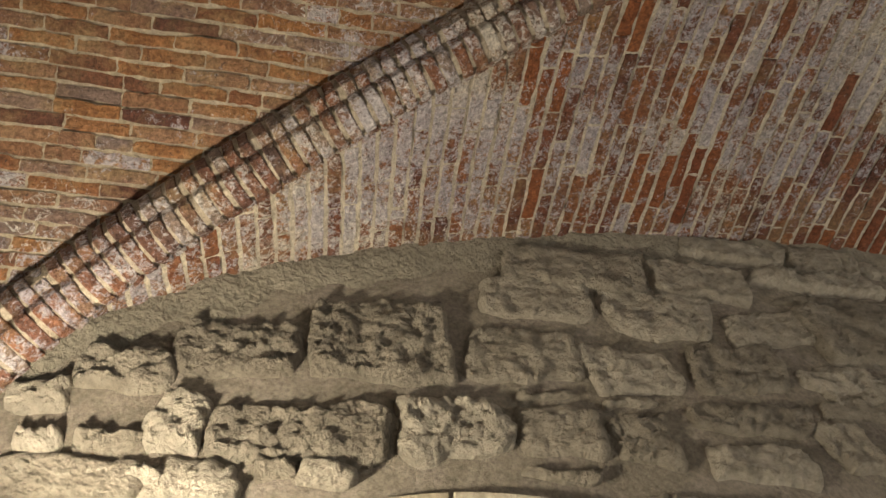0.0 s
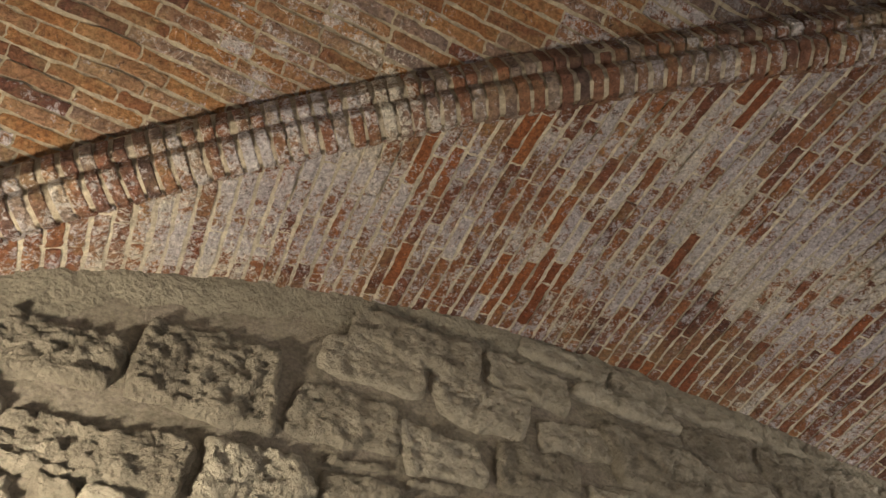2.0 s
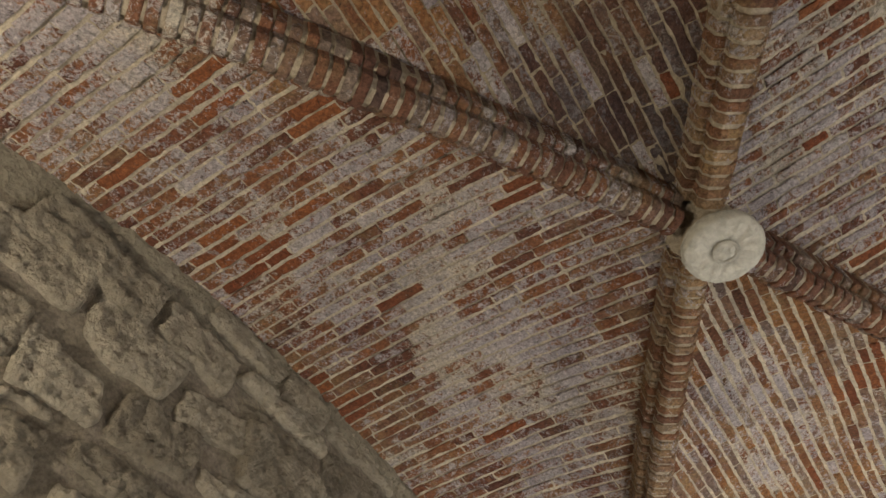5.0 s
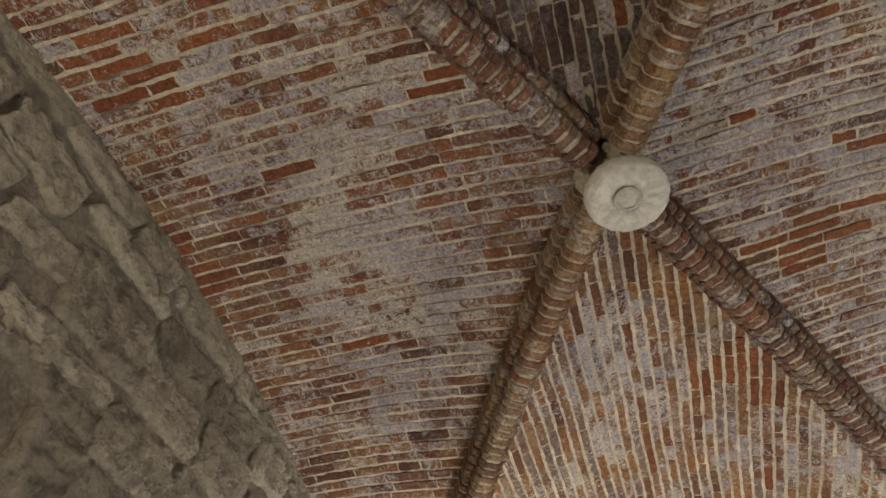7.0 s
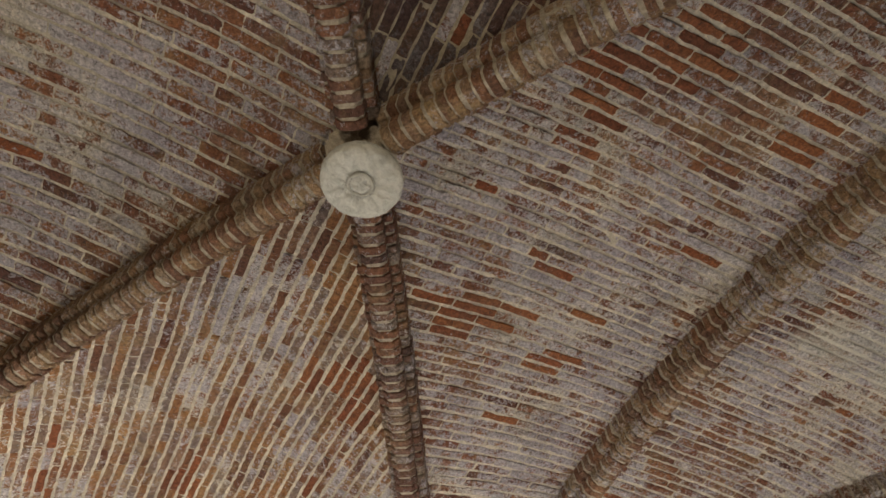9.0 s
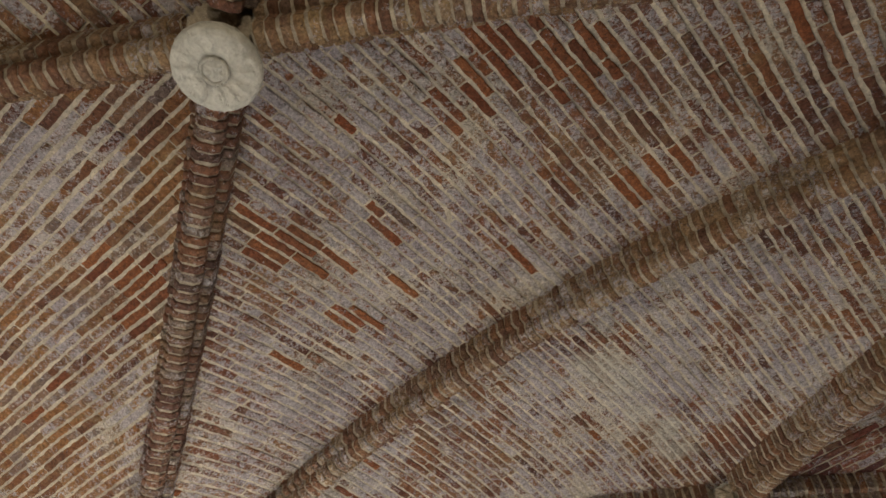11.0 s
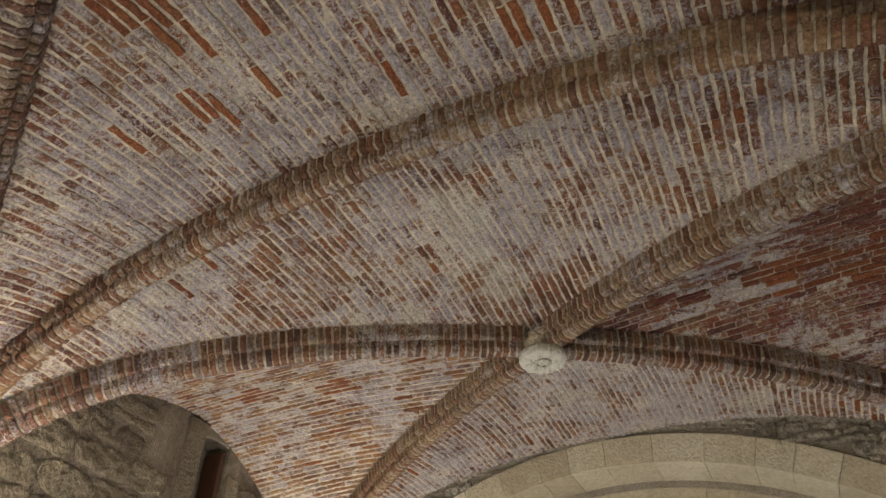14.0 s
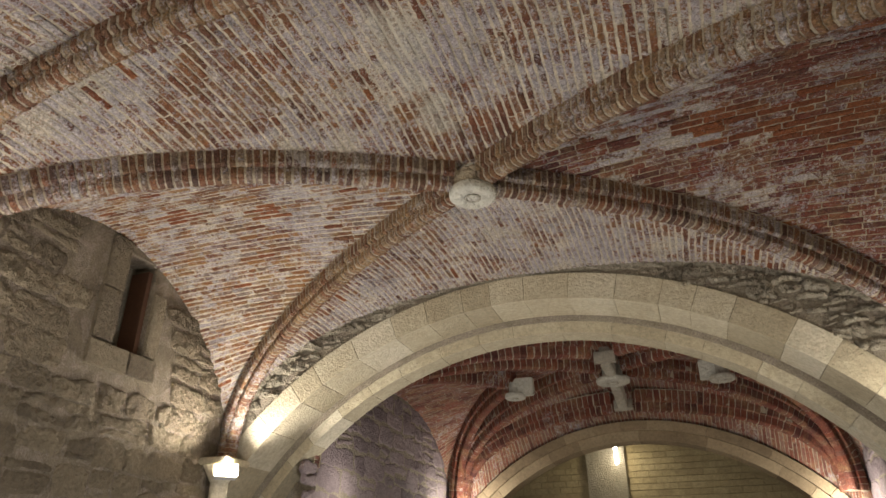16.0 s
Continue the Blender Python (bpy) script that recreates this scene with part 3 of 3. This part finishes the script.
# ---- vault cells ----
def cell(name, centre, axis, sign, A, C, wall_arc, brick, label, seed, course=0.110, length=0.42, joint=0.026, reach=0.0, bed=None, diag=diag_arc):
    """One vault web: brick courses that run square to its wall, from the diagonal ribs out to the wall's arch."""
    rs = random.Random(seed)
    cx, cy = centre

    def height(c, a):
        u = abs(c) / C
        ad = A * u
        t = 0 if A - ad < 1e-4 else min(1.0, max(0.0, (a - ad) / (A - ad)))
        return diag(u) * (1 - t) + wall_arc(u) * t + 0.10 * math.sin(math.pi * min(1, max(0, t))) * (1 - u)

    def world_pt(c, a, z):
        return (cx + c, cy + sign * a, z) if axis == "y" else (cx + sign * a, cy + c, z)

    # course lines by the arc's length
    N = 3000
    cs = [-C * math.cos(math.pi * i / N) for i in range(N + 1)]
    zs = [0.5 * (diag(abs(c) / C) + wall_arc(abs(c) / C)) for c in cs]
    lengths = [0.0]
    for i in range(N):
        lengths.append(lengths[-1] + math.hypot(cs[i + 1] - cs[i], zs[i + 1] - zs[i]))
    rows = int(lengths[-1] / course)
    lines = np.interp(np.linspace(0, lengths[-1], rows + 1), lengths, cs)
    verts, faces = [], []

    def normal(c, a):
        e = 0.01
        c0, c1 = max(-C + 1e-4, c - e), min(C - 1e-4, c + e)
        dz = (height(c1, a) - height(c0, a)) / (c1 - c0)
        n = math.hypot(1, dz)
        return dz / n, -1 / n           # inwards: (c, z)

    def pt(c, a, out):
        c += 0.022 * noise.noise(Vector((c * 1.1, a * 1.2, seed * 3.3))) * max(0.15, 1 - (abs(c) / C) ** 3)
        c = max(-C + 1e-4, min(C - 1e-4, c))
        nc, nzv = normal(c, a)
        return world_pt(c + nc * out, a, height(c, a) + nzv * out)

    # mortar bed
    far = A + reach
    for k in range(rows + 1):
        c = float(lines[k])
        ad = A * abs(c) / C - 0.05
        for i in range(25):
            a = ad + (far + 0.06 - ad) * i / 24
            verts.append(pt(c, a, 0.006 * noise.noise(Vector((c * 9, a * 9, seed)))))
    for k in range(rows):
        for i in range(24):
            q = k * 25 + i
            faces.append((q, q + 1, q + 26, q + 25))
    bed_count = len(faces)
    kinds = []
    NC, NA = 3, 6
    for k in range(rows):
        c0, c1 = float(lines[k]), float(lines[k + 1])
        ad0, ad1 = A * abs(c0) / C - 0.03, A * abs(c1) / C - 0.03
        full = c1 - c0
        a = min(ad0, ad1) - rs.uniform(0, length)
        jj = joint * full / course
        wave = rs.uniform(0, 9)
        while a < far:
            ln = length * rs.choice((1, 1, 1, 1, 1, 0.52)) * rs.uniform(0.93, 1.07)
            hj = rs.uniform(0.003, 0.010)
            b0, b1 = a + hj, min(a + ln - hj, far + 0.03)
            a += ln
            s0, s1 = max(b0, ad0), max(b0, ad1)
            if b1 - s0 < 0.04 or b1 - s1 < 0.04:
                continue
            out = rs.uniform(0.005, 0.014) + (0.008 if rs.random() < 0.06 else 0)
            if rs.random() < 0.05:
                out = 0.004
            tip, tap = rs.uniform(-0.004, 0.004), rs.uniform(-0.004, 0.004)
            jl, jr = (jj / 2 * rs.uniform(0.75, 1.2) for _ in range(2))
            q, first = len(verts), len(faces)
            mx, my, _ = world_pt((c0 + c1) / 2, (max(s0, s1) + b1) / 2, 0)
            kind = 1
            for places, which, chance in ((LIMED, 3, 0.72), (BARE, 2, 1.25)):
                near = max(1 - math.hypot((mx - x) * 0.8, my - y) / r for x, y, r in places)
                if near > 0 and rs.random() < chance * near ** 0.6:
                    kind = which
            if kind == 1 and rs.random() < 0.06:
                kind = rs.choice((2, 3, 3))
            for i in range(NA + 1):
                for j in range(NC + 1):
                    f, g = i / NA, j / NC
                    ragged = 0.011 * noise.noise(Vector((c0 * 31 + j * 5, a * 27 + i * 0.9, seed))) * full / course
                    cc = c0 + jl + (full - jl - jr) * g + (ragged + rs.uniform(-0.004, 0.004) * full / course if j in (0, NC) else 0)
                    st = s0 + (s1 - s0) * g
                    aa = st + (b1 - st) * f + (0.006 * rs.uniform(-1, 1) if i in (0, NA) else 0)
                    edge = (i in (0, NA)) + (j in (0, NC))
                    o = out + tip * (2 * g - 1) + tap * (2 * f - 1) + 0.006 * noise.noise(Vector((cc * 14, aa * 14, seed + 5))) - (0.0, 0.003, 0.006)[edge]
                    verts.append(pt(cc, aa, max(o, 0.0025)))
            for i in range(NA):
                for j in range(NC):
                    v = q + i * (NC + 1) + j
                    faces.append((v, v + 1, v + NC + 2, v + NC + 1))
            ring = [j for j in range(NC + 1)] + [i * (NC + 1) + NC for i in range(1, NA + 1)] + [NA * (NC + 1) + j for j in range(NC - 1, -1, -1)] + [i * (NC + 1) for i in range(NA - 1, 0, -1)]
            base = len(verts)
            for r_ in ring:
                i, j = divmod(r_, NC + 1)
                st = s0 + (s1 - s0) * j / NC
                verts.append(pt(c0 + jl + (full - jl - jr) * j / NC, st + (b1 - st) * i / NA, -0.03))
            m_ = len(ring)
            for r_ in range(m_):
                faces.append((q + ring[r_], q + ring[(r_ + 1) % m_], base + (r_ + 1) % m_, base + r_))
            kinds += [kind] * (len(faces) - first)
    me = bpy.data.meshes.new(name)
    me.from_pydata(verts, [], faces)
    me.materials.append(bed or M_MORTAR)
    for m_ in (brick, M_BARE, M_LIMED):
        me.materials.append(m_)
    if brick is M_BRICK_DEEP:
        kinds = [1] * len(kinds)
    me.polygons.foreach_set("material_index", [0] * bed_count + kinds)
    me.update()
    ob = new(name, me)
    return tagged(ob, label, "vault", kind="structure")


L1, L2, L3 = 3.15, 3.1, 3.4
cell("ceiling_north_cell", B1, "y", 1, L1, W, north_arc, M_BRICK, "old red brick vault web with lime-bleached patches", 1, course=0.098, length=0.38)
cell("ceiling_south_cell", B1, "y", -1, L1, W, cross_arc, M_BRICK_GREY, "old red and grey brick vault web with bare red patches", 2, course=0.086, length=0.34)
cell("ceiling_east_cell", B1, "x", 1, W, L1, side_arc_1, M_BRICK_WARM, "orange-red brick vault web with pale mortar", 3, course=0.088, length=0.34)
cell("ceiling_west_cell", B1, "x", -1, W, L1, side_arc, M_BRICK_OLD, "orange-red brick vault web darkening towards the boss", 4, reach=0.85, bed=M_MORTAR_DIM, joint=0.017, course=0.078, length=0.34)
cell("ceiling_north_cell_2", B2, "y", 1, L2, W, cross_arc, M_BRICK_GREY, "greyed brick vault web with a plaster streak", 5, course=0.084, length=0.33, diag=diag_arc_2)
cell("ceiling_south_cell_2", B2, "y", -1, L2, W, south_arc, M_BRICK_GREY, "pale limed brick vault web over the arch", 6, course=0.080, length=0.31, diag=diag_arc_2)
cell("ceiling_east_cell_2", B2, "x", 1, W, L2, side_arc, M_BRICK_WARM, "warm lit brick vault web over the niche wall", 7, course=0.078, length=0.30, diag=diag_arc_2)
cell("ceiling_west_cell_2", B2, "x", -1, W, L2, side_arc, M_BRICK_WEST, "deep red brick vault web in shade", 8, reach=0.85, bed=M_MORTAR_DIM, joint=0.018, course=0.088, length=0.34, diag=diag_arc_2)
for i, (ax, sg, A, C, fn) in enumerate((("y", 1, L3, W3, north_arc), ("y", -1, L3, W3, lambda u: math.sqrt(5.77 ** 2 - (min(1, u) * W3) ** 2) - 0.7), ("x", 1, W3, L3, side_arc_3), ("x", -1, W3, L3, side_arc_3))):
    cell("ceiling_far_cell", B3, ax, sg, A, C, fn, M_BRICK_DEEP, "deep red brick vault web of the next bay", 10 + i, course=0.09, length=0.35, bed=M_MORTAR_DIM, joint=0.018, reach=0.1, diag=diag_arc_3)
box_thing("ceiling_lid", -W - 1.4, W + 0.6, FARW, YN + 0.6, 6.8, 6.95, M_PLASTER)
tagged(bpy.data.objects["ceiling_lid"], "plain slab above the vault", "ceiling", kind="structure")


# ---- ribs ----
def rib_brick_mesh(name, w, d, t, nose, material, seed):
    """A rib brick: w across, d deep (down), t along the rib; nose: the lower edges are cut back."""
    rs = random.Random(seed)
    bm = bmesh.new()
    prof = [(-w / 2, 0), (-w / 2, -d + nose), (-w / 2 + nose, -d), (w / 2 - nose, -d), (w / 2, -d + nose), (w / 2, 0)]
    rings = []
    for s in (-1, 1):
        rings.append([bm.verts.new((x + rs.uniform(-0.004, 0.004), s * t / 2, z + rs.uniform(-0.004, 0.004))) for x, z in prof])
    m = len(prof)
    for i in range(m):
        bm.faces.new((rings[0][i], rings[0][(i + 1) % m], rings[1][(i + 1) % m], rings[1][i]))
    bm.faces.new(rings[0][::-1])
    bm.faces.new(rings[1])
    bmesh.ops.recalc_face_normals(bm, faces=bm.faces[:])
    ends = [e for e in bm.edges if e.verts[0].co.y * e.verts[1].co.y > 0 and min(v.co.z for v in e.verts) < -0.01]
    bmesh.ops.bevel(bm, geom=ends, offset=0.006, segments=1, affect="EDGES")
    me = bpy.data.meshes.new(name)
    bm.to_mesh(me)
    bm.free()
    me.materials.append(material)
    return me


def sweep(name, frames, prof, material, parent):
    verts, faces = [], []
    m = len(prof)
    for f in frames:
        for x, z in prof:
            verts.append(tuple(f @ Vector((x, 0, z))))
    for i in range(len(frames) - 1):
        for k in range(m):
            a, b = i * m + k, i * m + (k + 1) % m
            faces.append((a, b, b + m, a + m))
    return thing(name, verts, faces, material, parent)


def rib(start, end, height, label, seed, width=0.27, drop=0.24, pitch=0.08, brick=None, u0=0.03, u1=1.0, both=False):
    """A brick rib in the upright plane from start (crown) to end (foot); height(u) is the web above it."""
    rs = random.Random(seed)
    (x0, y0), (x1, y1) = start, end
    rib_ob = tagged(new("vault_rib"), label, "vault rib", "vault ribs")
    n = 400
    us = [-1 + 2 * i / n for i in range(n + 1)] if both else [u0 + (u1 - u0) * math.sin(math.pi / 2 * i / n) for i in range(n + 1)]
    if both:
        us = [math.sin(math.pi / 2 * v) for v in us]
    ps = [Vector((x0 + (x1 - x0) * u, y0 + (y1 - y0) * u, height(abs(u)))) for u in us]
    ln = [0.0]
    for a, b in zip(ps, ps[1:]):
        ln.append(ln[-1] + (b - a).length)

    def at(s):
        v = Vector([float(np.interp(s, ln, [p[k] for p in ps])) for k in range(3)])
        w = Vector([float(np.interp(s + 0.01, ln, [p[k] for p in ps])) for k in range(3)])
        u = Vector([float(np.interp(s - 0.01, ln, [p[k] for p in ps])) for k in range(3)])
        t = (w - u).normalized()
        side = t.cross(Vector((0, 0, 1))).normalized()
        up = side.cross(t)
        return Matrix(((side.x, t.x, up.x, v.x), (side.y, t.y, up.y, v.y), (side.z, t.z, up.z, v.z), (0, 0, 0, 1)))

    count = int(ln[-1] / pitch)
    step = ln[-1] / count
    frames = [at(i * step) for i in range(count + 1)]
    d1 = drop * 0.55
    core = 0.007
    sweep("mortar_core", frames, [(-width / 2 + core, 0.05), (-width / 2 + core, -d1 + 0.035), (-width / 2 + 0.04, -d1 + 0.012), (-width * 0.31 + core, -d1 + 0.012), (-width * 0.31 + core, -drop + 0.05), (-width * 0.15, -drop + core),
                                   (width * 0.15, -drop + core), (width * 0.31 - core, -drop + 0.05), (width * 0.31 - core, -d1 + 0.012), (width / 2 - 0.04, -d1 + 0.012), (width / 2 - core, -d1 + 0.035), (width / 2 - core, 0.05)], M_MORTAR_DARK, rib_ob)
    tops = [rib_brick_mesh("brick", width, d1 + 0.03, pitch - 0.02, 0.018, brick or M_RIB, seed * 10 + i) for i in range(4)]
    lows = [rib_brick_mesh("brick", width * 0.62, drop - d1, pitch - 0.02, 0.035, brick or M_RIB, seed * 10 + 5 + i) for i in range(4)]
    for i in range(count):
        f = at((i + 0.5) * step)
        for meshes, z in ((tops, 0.03), (lows, -d1)):
            ob = new("brick", rs.choice(meshes))
            ob.parent = rib_ob
            ob.matrix_world = f @ pose(rs.uniform(-0.004, 0.004), rs.uniform(-0.004, 0.004), z + rs.uniform(-0.004, 0.004), rs.uniform(-3, 3), rs.uniform(-1.5, 1.5), rs.uniform(-2, 2))
    return rib_ob


RIBL = "dark weathered brick vault rib with a chamfered lower roll"
k = 40
for (bx, by), ll, curve in ((B1, L1, diag_arc), (B2, L2, diag_arc_2)):
    for sx in (-1, 1):
        for sy in (-1, 1):
            k += 1
            rib((bx, by), (bx + sx * (W - 0.05), by + sy * (ll - 0.05)), curve, RIBL, k, width=0.29, drop=0.275, u0=0.035, brick=M_RIB_WARM if sx * sy > 0 and by > -3 or sx * sy < 0 and by < -3 else M_RIB)
rib((0, YT), (W - 0.05, YT), cross_arc, "brick transverse rib between the two bays", 60, width=0.3, drop=0.26, both=True, brick=M_RIB_WARM)

RIBFAR = "deep red brick vault rib of the next bay"


(bx, by) = B3
SIDE, ENDN, ENDS = 2.07, 1.3, 1.8
for sx in (-1, 1):
    for sy in (-1, 1):
        foot = (bx + sx * (W3 - 0.2), by - L3 + 0.1) if sy < 0 else (bx + sx * W3, by + L3 + 0.3)
        for start, crown in (((bx, by), 5.76), ((bx + sx * SIDE, by), 5.62), ((bx, by + (ENDN if sy > 0 else -ENDS)), 5.72 if sy > 0 else 5.38)):
            k += 1
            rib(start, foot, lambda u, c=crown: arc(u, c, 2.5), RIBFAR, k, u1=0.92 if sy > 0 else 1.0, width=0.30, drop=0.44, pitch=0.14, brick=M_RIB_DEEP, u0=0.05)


def boss(where, radius, thick, label, arms=(), petals=12):
    """A round keystone with a carved rosette, its face downwards; arms: pale stone stubs that run into the ribs."""
    x, y, z = where
    ob = tagged(new("vault_boss"), label, "keystone")
    ob.location = where
    prof = [(0.0, -0.012), (0.10, -0.016), (0.20, -0.012), (0.27, 0.004), (0.31, 0.014), (0.36, 0.004), (0.45, -0.004), (0.62, -0.010), (0.80, -0.008), (0.92, -0.002), (0.97, 0.010), (1.0, 0.035), (1.0, 0.075), (0.94, 0.10), (0.60, 0.11), (0.60, thick)]
    n = 72
    verts, faces = [], []
    for i in range(n):
        a = 2 * math.pi * i / n
        for r, h in prof:
            carve = 0.0
            if 0.36 < r < 0.93:
                carve = 0.009 * math.cos(petals * a) * math.sin(math.pi * (r - 0.36) / 0.57)
            elif r < 0.28:
                carve = 0.006 * math.cos(5 * a) * r / 0.28
            q = Vector((r * math.cos(a) * 3, r * math.sin(a) * 3, z + x))
            wear = 0.005 * noise.noise(q * 1.7) + 0.005 * noise.noise(q * 5)
            rr = r * radius * (1 + 0.02 * noise.noise(q * 2.0) * (r > 0.9))
            verts.append((rr * math.cos(a), rr * math.sin(a), h + carve + wear))
    m = len(prof)
    for i in range(n):
        for j in range(m - 1):
            a, b = i * m + j, ((i + 1) % n) * m + j
            faces.append((a, b, b + 1, a + 1))
    thing("disc", verts, faces, M_BOSS, ob, smooth=True)
    # worn raised ring round the middle of the face
    verts, faces = [], []
    for i in range(40):
        a = 2 * math.pi * i / 40
        for j in range(8):
            t = 2 * math.pi * j / 8
            r = radius * (0.29 + 0.045 * math.cos(t)) * (1 + 0.03 * noise.noise(Vector((3 * math.cos(a), 3 * math.sin(a), x + z))))
            verts.append((r * math.cos(a), r * math.sin(a), -0.004 - 0.009 * math.sin(t)))
            faces.append((i * 8 + j, i * 8 + (j + 1) % 8, (i + 1) % 40 * 8 + (j + 1) % 8, (i + 1) % 40 * 8 + j))
    thing("rosette_ring", verts, faces, M_BOSS, ob, smooth=True)
    for (dx, dy, length, head) in arms:
        bm = box_bm(-0.10, 0.10, 0, length, 0.05, 0.42, 0.02)
        if head:
            for v in bmesh.ops.create_cube(bm, size=1.0)["verts"]:
                v.co = Vector((v.co.x * 0.4, length + v.co.y * 0.16, 0.20 + v.co.z * 0.2))
        if dy < 0:
            bm.transform(Matrix.Rotation(radians(-9), 4, "X"))
        bm.transform(Matrix.Rotation(math.atan2(dy, dx) - math.pi / 2, 4, "Z"))
        part("arm", bm, M_BOSS, ob)
    return ob


boss((0.07, -0.02, 5.205), 0.25, 0.40, "round pale limestone keystone with a worn rosette")
boss((-0.01, -6.2, 5.33), 0.265, 0.36, "round greenish white keystone with a worn carving", petals=7)
boss((bx, by, 5.14), 0.34, 0.34, "round pale keystone with stone arms in the next bay", arms=((0, 1, ENDN - 0.1, True), (0, -1, ENDS - 0.1, True)))
boss((bx + SIDE, by, 5.0), 0.22, 0.34, "small pale keystone on a red brick rib", arms=((-1, 0, 0.4, False),))
boss((bx - SIDE, by, 5.0), 0.24, 0.34, "small pale keystone on a red brick rib", arms=((1, 0, 0.4, False),))


def crust(where, size, seed):
    """Lump of pale mortar where ribs meet."""
    bm = bmesh.new()
    bmesh.ops.create_icosphere(bm, subdivisions=4, radius=1.0)
    for v in bm.verts:
        q = v.co.copy()
        f = 1 + 0.35 * noise.fractal(q * 1.6 + Vector((seed, 0, 0)), 0.8, 2.0, 4)
        v.co = Vector((q.x * size[0], q.y * size[1], q.z * size[2])) * f
    ob = part("rib_junction", bm, M_MORTAR_DARK, None)
    ob.location = where
    return tagged(ob, "buff mortar lump where the ribs meet", "mortar")


crust((B1[0], B1[1], 5.46), (0.22, 0.2, 0.14), 3)
crust((B2[0], B2[1], 5.56), (0.24, 0.22, 0.16), 9)


def capital(where, label):
    x, y, z = where
    ob = tagged(new("capital"), label, "capital")
    ob.location = where
    part("abacus", box_bm(-0.3, 0.3, -0.3, 0.3, -0.10, 0.0, 0.02), M_ASHLAR, ob)
    bm = bmesh.new()
    bmesh.ops.create_cone(bm, segments=24, radius1=0.14, radius2=0.27, depth=0.24, cap_ends=True)
    bm.transform(Matrix.Translation((0, 0, -0.222)))
    part("bell", bm, M_ASHLAR, ob)
    bm = bmesh.new()
    bmesh.ops.create_cone(bm, segments=24, radius1=0.135, radius2=0.135, depth=z - 0.345 - FLOOR, cap_ends=True)
    bm.transform(Matrix.Translation((0, 0, -0.345 - (z - 0.345 - FLOOR) / 2)))
    part("shaft", bm, M_ASHLAR, ob)
    return ob


for px_, py_ in ((4.98, -8.98), (5.0, -3.1), (4.98, 2.95), (-4.98, 2.95), (-5.0, -3.1), (-4.98, -8.98)):
    capital((px_, py_, 3.22), "pale stone capital on a wall shaft under the rib feet")


def uplight(where, dx, dy):
    ob = tagged(new("uplight"), "small glowing floodlight fixed below the rib foot", "lamp", "corner uplights")
    ob.location = where
    a = math.atan2(dy, dx)
    turn = Matrix.Rotation(a, 4, "Z") @ Matrix.Rotation(radians(-35), 4, "Y")
    bm = box_bm(-0.10, 0.0, -0.17, 0.17, -0.12, 0.12, 0.015)
    bm.transform(turn)
    part("housing", bm, M_METAL, ob)
    bm = box_bm(0.001, 0.02, -0.172, 0.172, -0.122, 0.122, 0.006)
    bm.transform(turn)
    part("glass", bm, M_GLOW, ob, "glowing front glass")
    bm = box_bm(-0.34, -0.06, -0.02, 0.02, -0.14, -0.10, 0.005)
    bm.transform(Matrix.Rotation(a, 4, "Z"))
    part("bracket", bm, M_METAL, ob)
    return ob


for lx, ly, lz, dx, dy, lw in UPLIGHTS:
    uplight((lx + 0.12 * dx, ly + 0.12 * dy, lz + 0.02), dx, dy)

tube = tagged(new("tube_light"), "bright fluorescent tube hanging upright on the back wall", "lamp")
tube.location = (0.23, FARW + 0.3, 4.92)
bm = bmesh.new()
bmesh.ops.create_cone(bm, segments=12, radius1=0.05, radius2=0.05, depth=0.55, cap_ends=True)
part("tube", bm, M_TUBE, tube)
part("holder", box_bm(-0.06, 0.06, -0.3, -0.055, -0.33, -0.28, 0.008), M_METAL, tube)
pier = tagged(box_thing("pilaster", 0.0, 1.15, FARW, FARW + 0.22, FLOOR, 6.2, M_PLASTER), "grey plastered strip of the back wall", "wall", kind="structure")

# smooth dressed stones of a blocked arch in the north wall
blocked = tagged(new("relieving_arch"), "smooth pale dressed stones of a blocked opening in the rubble wall", "arch")
for i in range(5):
    a0 = radians(60 + 12.2 * i)
    part("stone", voussoir(1.75, 2.2, a0, a0 + radians(11.6), YN - 0.07, YN + 0.1, -2.55, 1.28, 70 + i), M_ASHLAR, blocked)


def haunch(name, half, fn, label, place, drop, seed):
    """Mortar fillet along the foot of a web, smeared over the wall below it; place(c, z, out) gives the point."""
    n, m = 260, 9
    verts, faces = [], []
    for i in range(n + 1):
        u = math.sin(math.pi / 2 * (-1 + 2 * i / n)) * 0.985
        d = drop * (1 + 0.7 * noise.noise(Vector((u * 6, seed, 0))) + 0.4 * noise.noise(Vector((u * 21, seed, 4))))
        for j in range(m + 1):
            f = j / m
            z = fn(abs(u)) + 0.05 - f * d
            c = u * half * (1 - 0.02 * f)
            out = 0.07 * (1 - f ** 2) + 0.03 * noise.fractal(Vector((c * 5, z * 5, seed)), 0.7, 2.0, 4) - 0.02 * f
            verts.append(place(c, z, out))
    for i in range(n):
        for j in range(m):
            k_ = i * (m + 1) + j
            faces.append((k_, k_ + 1, k_ + m + 2, k_ + m + 1))
    return tagged(thing(name, verts, faces, M_PLASTER, None, smooth=True), label, "plaster", kind="structure")


haunch("trim_north", W, north_arc, "grey mortar band along the top of the rubble wall", lambda c, z, o: (c, YN - o, z), 0.30, 2)
haunch("trim_south", W, south_arc, "grey mortar band over the stone arch", lambda c, z, o: (c, YS - 0.05 + o, z), 0.12, 5)

# the whole plan to metres
bpy.context.view_layer.update()
for ob in list(scene.objects):
    if ob.parent is None and ob.type in ("MESH", "EMPTY"):
        ob.matrix_world = PLAN @ ob.matrix_world
